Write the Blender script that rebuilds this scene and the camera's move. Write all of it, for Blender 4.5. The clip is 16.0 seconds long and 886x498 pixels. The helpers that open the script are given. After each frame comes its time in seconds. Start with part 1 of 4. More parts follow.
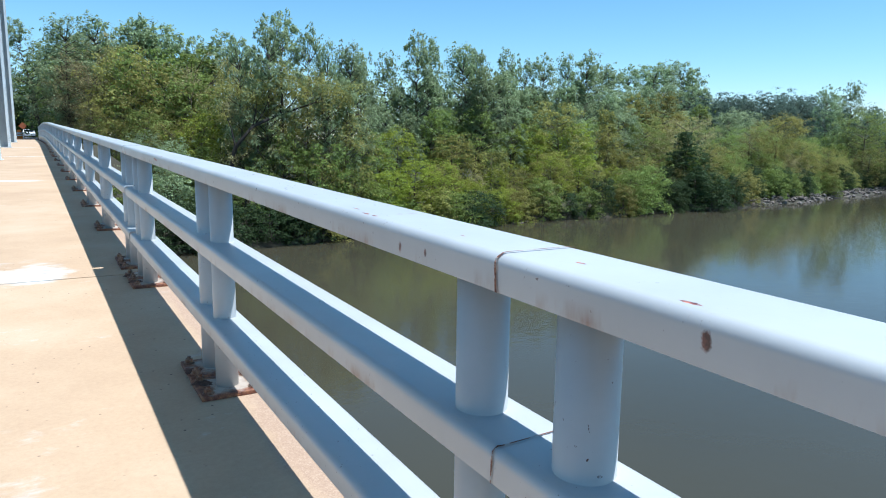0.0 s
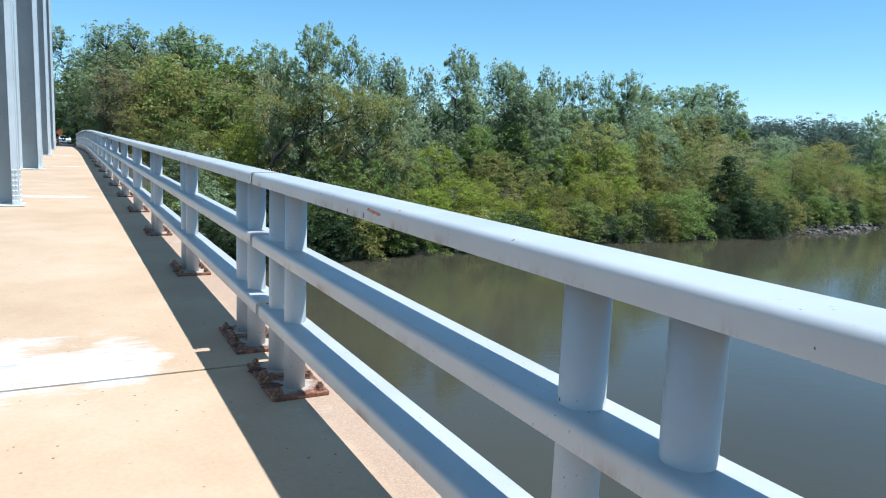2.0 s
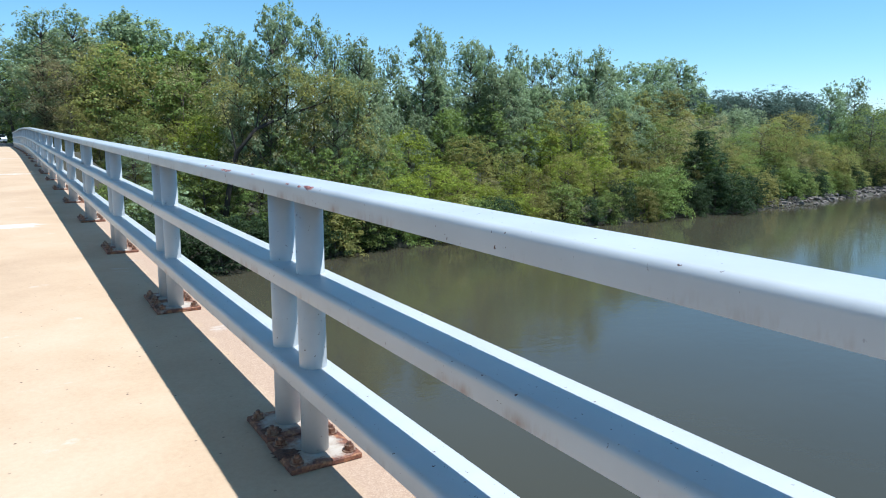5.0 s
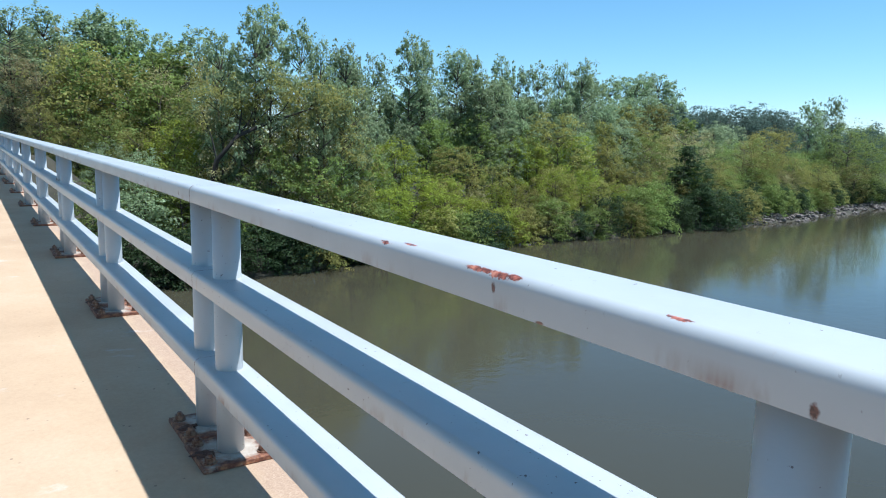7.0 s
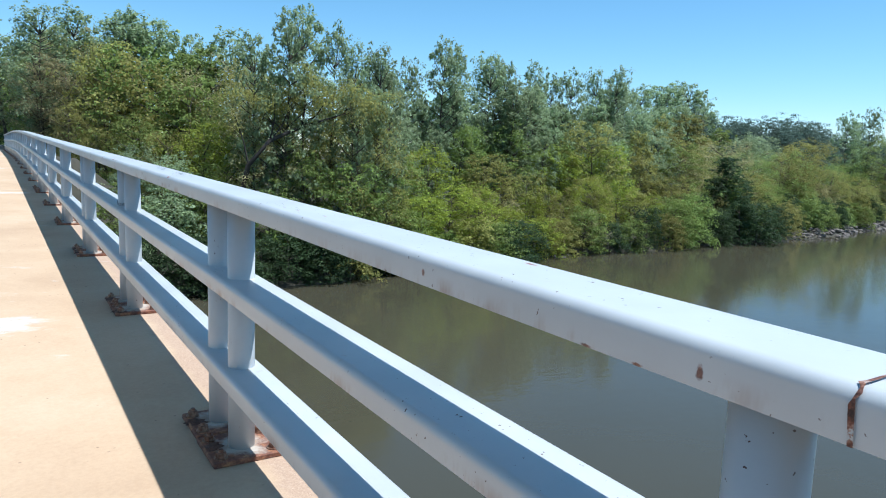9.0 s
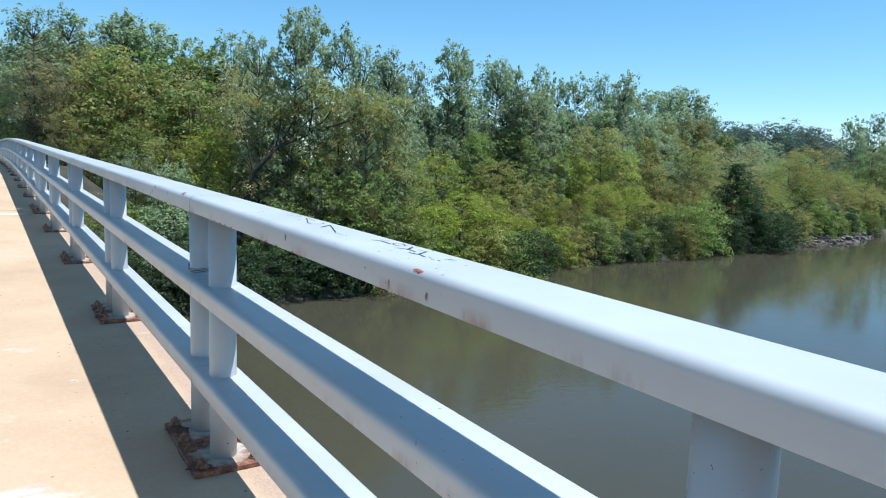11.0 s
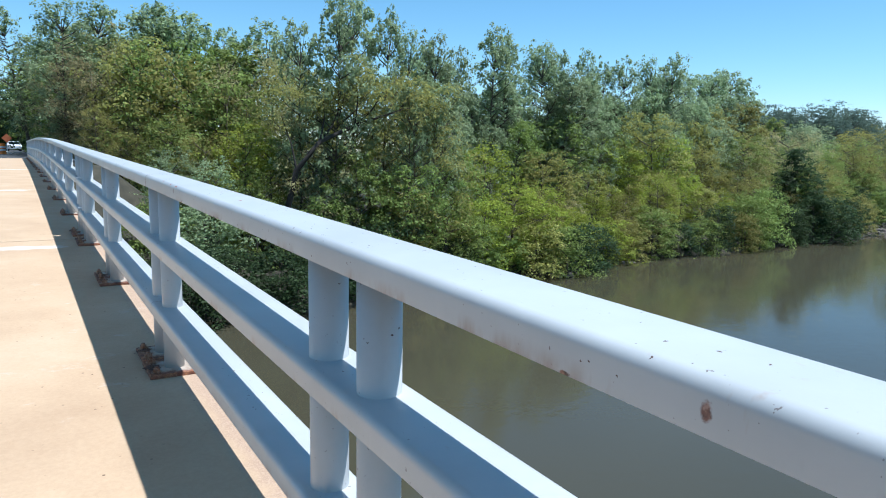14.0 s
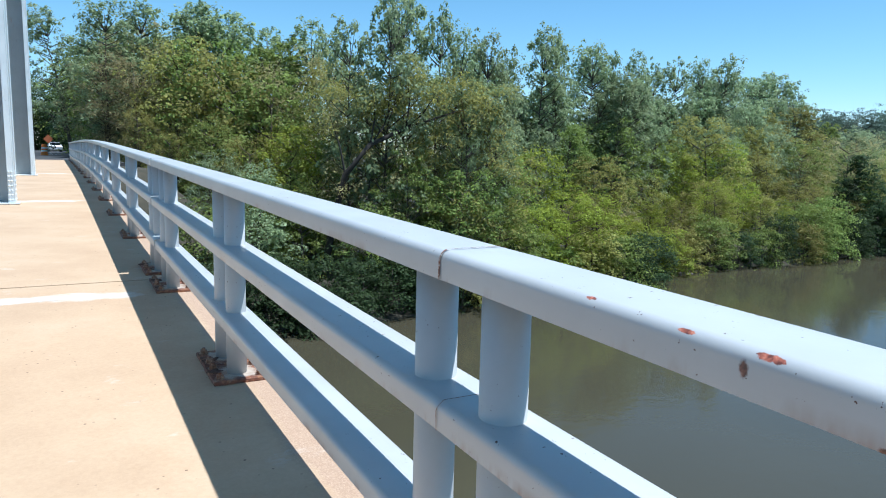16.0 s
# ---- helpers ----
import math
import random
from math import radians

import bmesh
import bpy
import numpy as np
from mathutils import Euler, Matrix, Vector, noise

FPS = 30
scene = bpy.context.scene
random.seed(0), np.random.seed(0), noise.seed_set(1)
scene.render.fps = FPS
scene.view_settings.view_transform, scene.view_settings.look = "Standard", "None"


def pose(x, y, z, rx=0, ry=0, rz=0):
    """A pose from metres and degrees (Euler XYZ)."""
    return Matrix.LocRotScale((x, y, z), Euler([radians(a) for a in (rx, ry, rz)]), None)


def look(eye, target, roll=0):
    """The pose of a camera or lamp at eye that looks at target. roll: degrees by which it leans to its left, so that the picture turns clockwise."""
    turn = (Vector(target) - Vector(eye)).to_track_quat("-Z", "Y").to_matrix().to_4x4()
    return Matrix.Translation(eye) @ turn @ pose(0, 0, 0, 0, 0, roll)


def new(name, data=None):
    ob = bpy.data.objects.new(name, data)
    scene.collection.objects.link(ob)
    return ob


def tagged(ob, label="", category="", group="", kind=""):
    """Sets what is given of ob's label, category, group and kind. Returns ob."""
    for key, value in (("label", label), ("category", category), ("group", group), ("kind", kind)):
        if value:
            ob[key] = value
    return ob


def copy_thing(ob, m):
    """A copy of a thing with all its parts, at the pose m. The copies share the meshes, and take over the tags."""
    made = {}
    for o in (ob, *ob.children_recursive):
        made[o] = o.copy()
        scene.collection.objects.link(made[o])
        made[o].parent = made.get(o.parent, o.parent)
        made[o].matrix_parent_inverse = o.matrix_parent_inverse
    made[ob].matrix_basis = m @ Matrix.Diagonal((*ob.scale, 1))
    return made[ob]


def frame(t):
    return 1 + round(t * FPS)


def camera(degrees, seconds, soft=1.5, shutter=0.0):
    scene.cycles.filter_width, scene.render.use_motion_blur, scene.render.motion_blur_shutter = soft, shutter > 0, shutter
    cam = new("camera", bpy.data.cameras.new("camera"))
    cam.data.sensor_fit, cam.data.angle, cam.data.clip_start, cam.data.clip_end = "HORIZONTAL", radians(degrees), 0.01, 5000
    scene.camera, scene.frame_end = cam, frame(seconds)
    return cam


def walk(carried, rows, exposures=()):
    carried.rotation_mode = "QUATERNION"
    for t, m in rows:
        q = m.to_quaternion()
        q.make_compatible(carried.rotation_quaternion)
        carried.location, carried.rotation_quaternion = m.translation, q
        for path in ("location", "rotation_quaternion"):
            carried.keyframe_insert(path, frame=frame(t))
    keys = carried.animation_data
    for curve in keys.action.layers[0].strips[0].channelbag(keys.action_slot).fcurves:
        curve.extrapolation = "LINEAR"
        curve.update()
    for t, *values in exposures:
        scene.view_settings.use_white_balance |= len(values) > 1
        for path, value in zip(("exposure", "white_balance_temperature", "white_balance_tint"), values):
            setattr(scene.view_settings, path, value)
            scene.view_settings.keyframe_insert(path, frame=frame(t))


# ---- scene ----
import collections

# ---- camera and walk ----
cam = camera(65.13, 16.0, soft=1.05)
# t, x, y, z, then the Euler turn in degrees
PATH = [
    (0.0, -0.002, -0.006, 1.405, 81.048, -0.689, -30.493),
    (0.5, -0.048, 0.565, 1.423, 81.426, -1.176, -30.275),
    (1.0, -0.079, 1.216, 1.430, 81.876, -1.467, -29.606),
    (1.5, -0.173, 1.785, 1.443, 82.160, -1.802, -28.839),
    (2.0, -0.238, 2.347, 1.458, 82.320, -2.193, -28.423),
    (2.5, -0.315, 2.920, 1.464, 82.446, -1.979, -28.332),
    (3.0, -0.310, 3.655, 1.482, 82.286, -1.552, -28.707),
    (3.5, -0.310, 4.326, 1.493, 82.086, -1.079, -29.583),
    (4.0, -0.251, 4.948, 1.501, 81.478, -0.343, -30.512),
    (4.2, -0.258, 5.225, 1.505, 81.340, -0.220, -30.830),
    (6.5, -0.040, 7.920, 1.572, 81.514, -0.761, -34.580),
    (7.0, -0.066, 8.482, 1.589, 81.944, -1.238, -34.344),
    (7.5, -0.067, 9.111, 1.609, 82.188, -1.500, -33.891),
    (8.0, -0.076, 9.680, 1.624, 82.377, -1.920, -33.353),
    (8.5, -0.087, 10.307, 1.635, 82.480, -2.183, -33.051),
    (9.0, -0.070, 10.860, 1.644, 82.418, -2.109, -32.784),
    (9.2, -0.086, 11.135, 1.651, 82.420, -2.130, -32.780),
    (11.5, -0.000, 13.889, 1.710, 82.984, -1.927, -33.372),
    (12.0, 0.031, 14.544, 1.723, 82.718, -1.457, -32.916),
    (12.5, 0.068, 15.207, 1.740, 82.402, -0.879, -32.386),
    (13.0, 0.073, 15.776, 1.761, 82.047, -0.556, -31.951),
    (13.5, 0.088, 16.405, 1.772, 81.992, -0.673, -31.857),
    (14.0, 0.057, 17.025, 1.787, 82.059, -0.952, -31.406),
    (14.5, 0.042, 17.675, 1.800, 82.290, -1.465, -30.933),
    (15.0, -0.009, 18.308, 1.818, 82.457, -1.768, -30.268),
    (15.5, -0.045, 18.989, 1.825, 82.480, -1.719, -29.560),
    (16.0, -0.065, 19.669, 1.843, 82.250, -1.347, -28.975),
]
walk(cam, [(t, pose(x, y, z, rx, ry, rz)) for t, x, y, z, rx, ry, rz in PATH], exposures=[(0.0, 0.49, 5400, 7), (16.0, 0.49, 5400, 7)])

# ---- light: clear noon sky, high sun behind the walker's right shoulder ----
SUN_WAY = Vector((0.248, -0.25, 0.97)).normalized()
world = bpy.data.worlds.new("sky")
scene.world = world
world.use_nodes = True
wn = world.node_tree.nodes
sky = wn.new("ShaderNodeTexSky")
sky.sky_type, sky.sun_disc = "NISHITA", False
sky.sun_elevation = math.asin(SUN_WAY.z)
sky.sun_rotation = math.atan2(SUN_WAY.x, SUN_WAY.y)
sky.altitude, sky.air_density, sky.dust_density, sky.ozone_density = 300.0, 0.9, 0.0, 2.2
wn["Background"].inputs["Strength"].default_value = 0.106
tone = wn.new("ShaderNodeHueSaturation")
tone.inputs["Hue"].default_value, tone.inputs["Saturation"].default_value = 0.480, 1.08
world.node_tree.links.new(sky.outputs[0], tone.inputs["Color"])
world.node_tree.links.new(tone.outputs[0], wn["Background"].inputs["Color"])
sun = new("sun", bpy.data.lights.new("sun", "SUN"))
sun.data.energy, sun.data.angle, sun.data.color = 4.9, radians(0.55), (1.0, 0.95, 0.87)
sun.matrix_basis = look(SUN_WAY * 60, (0, 0, 0))


# ---- materials ----
def material(name, rough=0.6, metal=0.0):
    m = bpy.data.materials.new(name)
    m.use_nodes = True
    t = m.node_tree
    b = t.nodes["Principled BSDF"]
    b.inputs["Roughness"].default_value, b.inputs["Metallic"].default_value = rough, metal
    return m, t, b


def node(t, kind, **values):
    n = t.nodes.new(kind)
    for key, value in values.items():
        if key in n.inputs:
            n.inputs[key].default_value = value
    return n


def coords(t, scale=(1, 1, 1)):
    c, m = t.nodes.new("ShaderNodeTexCoord"), t.nodes.new("ShaderNodeMapping")
    m.inputs["Scale"].default_value = scale
    t.links.new(c.outputs["Object"], m.inputs["Vector"])
    return m.outputs[0]


def noise_fac(t, vec, scale, detail=4.0, rough=0.6, distortion=0.0):
    n = node(t, "ShaderNodeTexNoise", Scale=scale, Detail=detail, Roughness=rough, Distortion=distortion)
    t.links.new(vec, n.inputs["Vector"])
    return n.outputs["Fac"]


def ramp(t, fac, stops):
    r = t.nodes.new("ShaderNodeValToRGB")
    e = r.color_ramp.elements
    for i, (p, c) in enumerate(stops):
        x = e[i] if i < 2 else e.new(p)
        x.position, x.color = p, (*c, 1) if len(c) == 3 else c
    t.links.new(fac, r.inputs[0])
    return r.outputs[0]


def blend(t, fac, a, b, mode="MIX"):
    m = t.nodes.new("ShaderNodeMix")
    m.data_type, m.blend_type = "RGBA", mode
    for key, v in (("Factor", fac), ("A", a), ("B", b)):
        s = [i for i in m.inputs if i.name == key and (i.type == "RGBA" or key == "Factor" and i.type == "VALUE")][0]
        if isinstance(v, bpy.types.NodeSocket):
            t.links.new(v, s)
        else:
            s.default_value = v if key == "Factor" else (*v, 1)
    return [o for o in m.outputs if o.type == "RGBA"][0]


def bump(t, b, fac, strength=0.3, distance=0.01):
    n = node(t, "ShaderNodeBump", Strength=strength, Distance=distance)
    t.links.new(fac, n.inputs["Height"])
    t.links.new(n.outputs[0], b.inputs["Normal"])


def maths(t, op, a, b=0.0, clamp=False):
    m = t.nodes.new("ShaderNodeMath")
    m.operation, m.use_clamp = op, clamp
    for s, v in zip(m.inputs, (a, b)):
        if isinstance(v, bpy.types.NodeSocket):
            t.links.new(v, s)
        else:
            s.default_value = v
    return m.outputs[0]


def painted(name, colour, rust=0.70, chips=0.70, flakes=(), drips=(), lips=(), edges=()):
    """Old gloss paint on steel: faint dirt, streaks, specks of rust, flaked places and rust along the lower edges."""
    m, t, b = material(name, 0.38)
    place, add = t.nodes.new("ShaderNodeObjectInfo"), t.nodes.new("ShaderNodeVectorMath")
    t.links.new(coords(t), add.inputs[0])
    t.links.new(place.outputs["Location"], add.inputs[1])
    v = add.outputs[0]
    dirt = ramp(t, noise_fac(t, v, 3.0, 6), [(0.3, tuple(c * 0.86 for c in colour)), (0.7, colour)])
    squeeze = t.nodes.new("ShaderNodeVectorMath")
    squeeze.operation = "MULTIPLY"
    squeeze.inputs[1].default_value = (9, 9, 2.2)
    t.links.new(v, squeeze.inputs[0])
    streak = noise_fac(t, squeeze.outputs[0], 1.0, 5, 0.7)
    stained = blend(t, ramp(t, streak, [(chips - 0.03, (0, 0, 0)), (chips + 0.08, (0.55, 0.55, 0.55))]), dirt, (0.34, 0.20, 0.12))
    spots = noise_fac(t, v, 62.0, 3, 0.65)
    spread = noise_fac(t, v, 1.7, 2)
    mask = maths(t, "MULTIPLY", ramp(t, spots, [(rust, (0, 0, 0)), (rust + 0.02, (1, 1, 1))]), ramp(t, spread, [(0.44, (0, 0, 0)), (0.54, (1, 1, 1))]))
    rusted = blend(t, mask, stained, (0.085, 0.04, 0.028))
    if edges:
        xyz = t.nodes.new("ShaderNodeSeparateXYZ")
        t.links.new(v, xyz.inputs[0])
        high = maths(t, "SUBTRACT", xyz.outputs["Z"], maths(t, "ADD", maths(t, "MULTIPLY", xyz.outputs["Y"], 0.0206), 0.188))
        low = None
        for e in edges:
            one = maths(t, "SUBTRACT", 1.0, maths(t, "DIVIDE", maths(t, "ABSOLUTE", maths(t, "SUBTRACT", high, e)), 0.026), True)
            low = one if low is None else maths(t, "MAXIMUM", low, one)
        patchy = ramp(t, noise_fac(t, coords(t, (0.3, 3.2, 1.0)), 2.0, 5, 0.7), [(0.52, (0, 0, 0)), (0.70, (0.8, 0.8, 0.8))])
        rusted = blend(t, maths(t, "MULTIPLY", low, patchy), rusted, (0.24, 0.115, 0.06))
    ragged_by = maths(t, "MULTIPLY", maths(t, "SUBTRACT", noise_fac(t, v, 70.0, 4, 0.7), 0.5), 1.5)
    for spots, along, up, soft_edge, tones in ((drips, 1.3, 0.75, 0.35, ((0.09, 0.05, 0.04), (0.18, 0.085, 0.065), (0.32, 0.20, 0.16))),
                                               (lips, 0.5, 1.6, 0.3, ((0.05, 0.025, 0.02), (0.20, 0.09, 0.055), (0.34, 0.20, 0.15))),
                                               (flakes, 0.58, 2.0, 0.06, ((0.13, 0.04, 0.028), (0.42, 0.13, 0.08), (0.60, 0.24, 0.15)))):
        near = None
        for x, y, z, size in spots:
            d = t.nodes.new("ShaderNodeVectorMath")
            d.operation = "DISTANCE"
            t.links.new(coords(t, (up / size, along / size, up / size)), d.inputs[0])
            d.inputs[1].default_value = (x * up / size, y * along / size, z * up / size)
            near = d.outputs["Value"] if near is None else maths(t, "MINIMUM", near, d.outputs["Value"])
        if near is not None:
            bare = ramp(t, maths(t, "ADD", near, ragged_by), [(0.5, (1, 1, 1)), (0.56 + soft_edge, (0, 0, 0))])
            tone = ramp(t, noise_fac(t, v, 90.0, 3), [(0.4, tones[0]), (0.55, tones[1]), (0.66, tones[2])])
            rusted = blend(t, bare, rusted, tone)
    t.links.new(rusted, b.inputs["Base Color"])
    t.links.new(maths(t, "ADD", maths(t, "MULTIPLY", mask, 0.4), 0.36), b.inputs["Roughness"])
    bump(t, b, noise_fac(t, v, 60.0, 3), 0.06, 0.004)
    return m


# bare primer and rust on the top rail: across its top (x, y, size), down its near side (y, height, size) and along its lower lip (y, size)
def rail_top(x):
    return 1.020 if x > 0.648 else 1.000 + math.sqrt(max(0.0, 0.020 ** 2 - (0.648 - x) ** 2))


def rail_foot(y):
    return 0.188 + 0.02017 * y + 3.56e-5 * y * y


PRIMER_TOP = ((0.663, 1.528, 0.014), (0.648, 1.44, 0.018), (0.649, 1.396, 0.016), (0.678, 1.074, 0.012), (0.702, 0.776, 0.018), (0.656, 0.532, 0.022), (0.64, 10.314, 0.012), (0.656, 10.262, 0.012), (0.634, 9.707, 0.02), (0.648, 9.632, 0.026),
              (0.634, 9.405, 0.022), (0.634, 9.373, 0.02), (0.634, 9.334, 0.034), (0.636, 9.303, 0.026), (0.645, 8.997, 0.024), (0.672, 12.893, 0.012), (0.679, 12.796, 0.012), (0.697, 12.649, 0.016), (0.764, 11.841, 0.018), (0.782, 11.799, 0.012),
              (0.636, 16.632, 0.014), (0.645, 16.579, 0.012), (0.762, 16.506, 0.012), (0.636, 16.187, 0.026), (0.647, 16.2, 0.022), (0.637, 4.221, 0.012), (0.634, 20.153, 0.022), (0.638, 20.464, 0.014), (0.724, 19.751, 0.012), (0.78, 19.736, 0.016), (0.701, 19.402, 0.02))
PRIMER_EDGE = ((0.632, 8.575, 0.018), (0.632, 8.461, 0.018), (0.636, 8.41, 0.022), (0.634, 8.378, 0.034), (0.637, 8.365, 0.026), (0.667, 16.799, 0.018), (0.634, 14.367, 0.022), (0.634, 20.274, 0.016))
PRIMER_SIDE = ((4.433, 0.995, 0.026), (4.40, 0.993, 0.03), (4.365, 0.991, 0.026), (16.707, 1.011, 0.022), (16.696, 1.008, 0.018))
RUST_SIDE = ((1.23, 0.977, 0.016), (1.125, 0.983, 0.014), (0.485, 0.99, 0.02), (9.345, 0.991, 0.014), (4.484, 0.972, 0.018), (4.636, 0.972, 0.016), (12.0, 0.983, 0.012), (11.362, 0.979, 0.014), (16.442, 0.997, 0.014), (20.183, 0.993, 0.018),
             (8.822, 0.967, 0.014), (15.03, 0.99, 0.016), (17.45, 0.985, 0.018), (16.80, 0.972, 0.016), (16.762, 0.983, 0.018), (14.468, 0.972, 0.014), (14.328, 0.974, 0.014))
RUST_LIP = ((9.233, 0.018), (11.551, 0.02), (11.457, 0.018), (15.865, 0.018), (15.704, 0.022), (15.637, 0.022), (15.58, 0.022), (15.512, 0.02), (15.18, 0.022), (15.1, 0.018), (14.98, 0.018), (17.66, 0.02), (20.014, 0.022), (19.469, 0.022), (19.414, 0.02),
            (16.858, 0.022), (16.822, 0.02), (4.563, 0.018), (6.6, 0.02), (6.45, 0.018), (2.3, 0.018))
PRIMER = [(x, y, rail_foot(y) + rail_top(x), s * 0.8) for x, y, s in PRIMER_TOP + PRIMER_EDGE] + [(0.628, y, rail_foot(y) + h, s * 0.8) for y, h, s in PRIMER_SIDE]
RUST_SPOTS = [(0.628, y, rail_foot(y) + h, s * 0.62) for y, h, s in RUST_SIDE]
LIP_SPOTS = [(0.628, y, rail_foot(y) + 0.960, s * 0.32) for y, s in RUST_LIP]
RAIL_EDGES = (0.962, 0.634, 0.286)
RAIL_PAINT = painted("white_rail_paint", (0.500, 0.502, 0.495), rust=0.685, flakes=PRIMER, drips=RUST_SPOTS, lips=LIP_SPOTS, edges=RAIL_EDGES)
TRUSS_PAINT = painted("grey_truss_paint", (0.72, 0.76, 0.755), 0.70, 0.72)
# darker copy of the truss paint: shade inside the H, put into the web
WEB_SHADE_PAINT = painted("shaded_web_paint", (0.38, 0.41, 0.42), 0.66, 0.68)


def rusty():
    m, t, b = material("rusted_steel", 0.85)
    v = coords(t)
    c = ramp(t, noise_fac(t, v, 14.0, 6, 0.7), [(0.3, (0.09, 0.032, 0.02)), (0.46, (0.20, 0.075, 0.04)), (0.56, (0.40, 0.21, 0.10)), (0.66, (0.52, 0.40, 0.26))])
    t.links.new(c, b.inputs["Base Color"])
    bump(t, b, noise_fac(t, v, 70.0, 5), 0.5, 0.004)
    return m


RUST = rusty()


def rusty_plate():
    """Cream paint that rust has eaten from the plate's edges and bolts inward."""
    m, t, b = material("rusting_plate_paint", 0.75)
    v = coords(t)
    info, add = t.nodes.new("ShaderNodeObjectInfo"), t.nodes.new("ShaderNodeVectorMath")
    t.links.new(v, add.inputs[0])
    t.links.new(info.outputs["Location"], add.inputs[1])
    w = add.outputs[0]
    xyz = t.nodes.new("ShaderNodeSeparateXYZ")
    t.links.new(v, xyz.inputs[0])
    rim = maths(t, "MAXIMUM", maths(t, "DIVIDE", maths(t, "ABSOLUTE", xyz.outputs["X"]), 0.14), maths(t, "DIVIDE", maths(t, "ABSOLUTE", xyz.outputs["Y"]), 0.14))
    eaten = maths(t, "ADD", rim, maths(t, "MULTIPLY", maths(t, "SUBTRACT", noise_fac(t, w, 11.0, 6, 0.7), 0.5), 1.7))
    paint = ramp(t, noise_fac(t, w, 20.0, 4), [(0.3, (0.36, 0.27, 0.20)), (0.7, (0.50, 0.43, 0.35))])
    oxide = ramp(t, noise_fac(t, w, 34.0, 6, 0.7), [(0.32, (0.075, 0.026, 0.017)), (0.5, (0.20, 0.075, 0.04)), (0.68, (0.42, 0.20, 0.085))])
    t.links.new(blend(t, ramp(t, eaten, [(0.46, (0, 0, 0)), (0.76, (1, 1, 1))]), paint, oxide), b.inputs["Base Color"])
    bump(t, b, noise_fac(t, w, 70.0, 5), 0.5, 0.004)
    return m


PLATE_PAINT = rusty_plate()


def bolt_steel():
    m, t, b = material("bolt_steel", 0.55, 0.6)
    v = coords(t)
    t.links.new(ramp(t, noise_fac(t, v, 40.0, 4), [(0.35, (0.15, 0.06, 0.035)), (0.65, (0.38, 0.25, 0.17))]), b.inputs["Base Color"])
    return m


BOLT = bolt_steel()


def cracked_seam():
    """Weld bead where paint has cracked: flecks of white, dark grime and rust."""
    m, t, b = material("cracked_weld", 0.8)
    place, add = t.nodes.new("ShaderNodeObjectInfo"), t.nodes.new("ShaderNodeVectorMath")
    t.links.new(coords(t), add.inputs[0])
    t.links.new(place.outputs["Location"], add.inputs[1])
    v = add.outputs[0]
    t.links.new(ramp(t, noise_fac(t, v, 55.0, 5, 0.7), [(0.36, (0.035, 0.018, 0.014)), (0.47, (0.16, 0.06, 0.035)), (0.54, (0.30, 0.17, 0.12)), (0.60, (0.46, 0.45, 0.43))]), b.inputs["Base Color"])
    bump(t, b, noise_fac(t, v, 140.0, 4), 0.6, 0.004)
    return m


SEAM = cracked_seam()


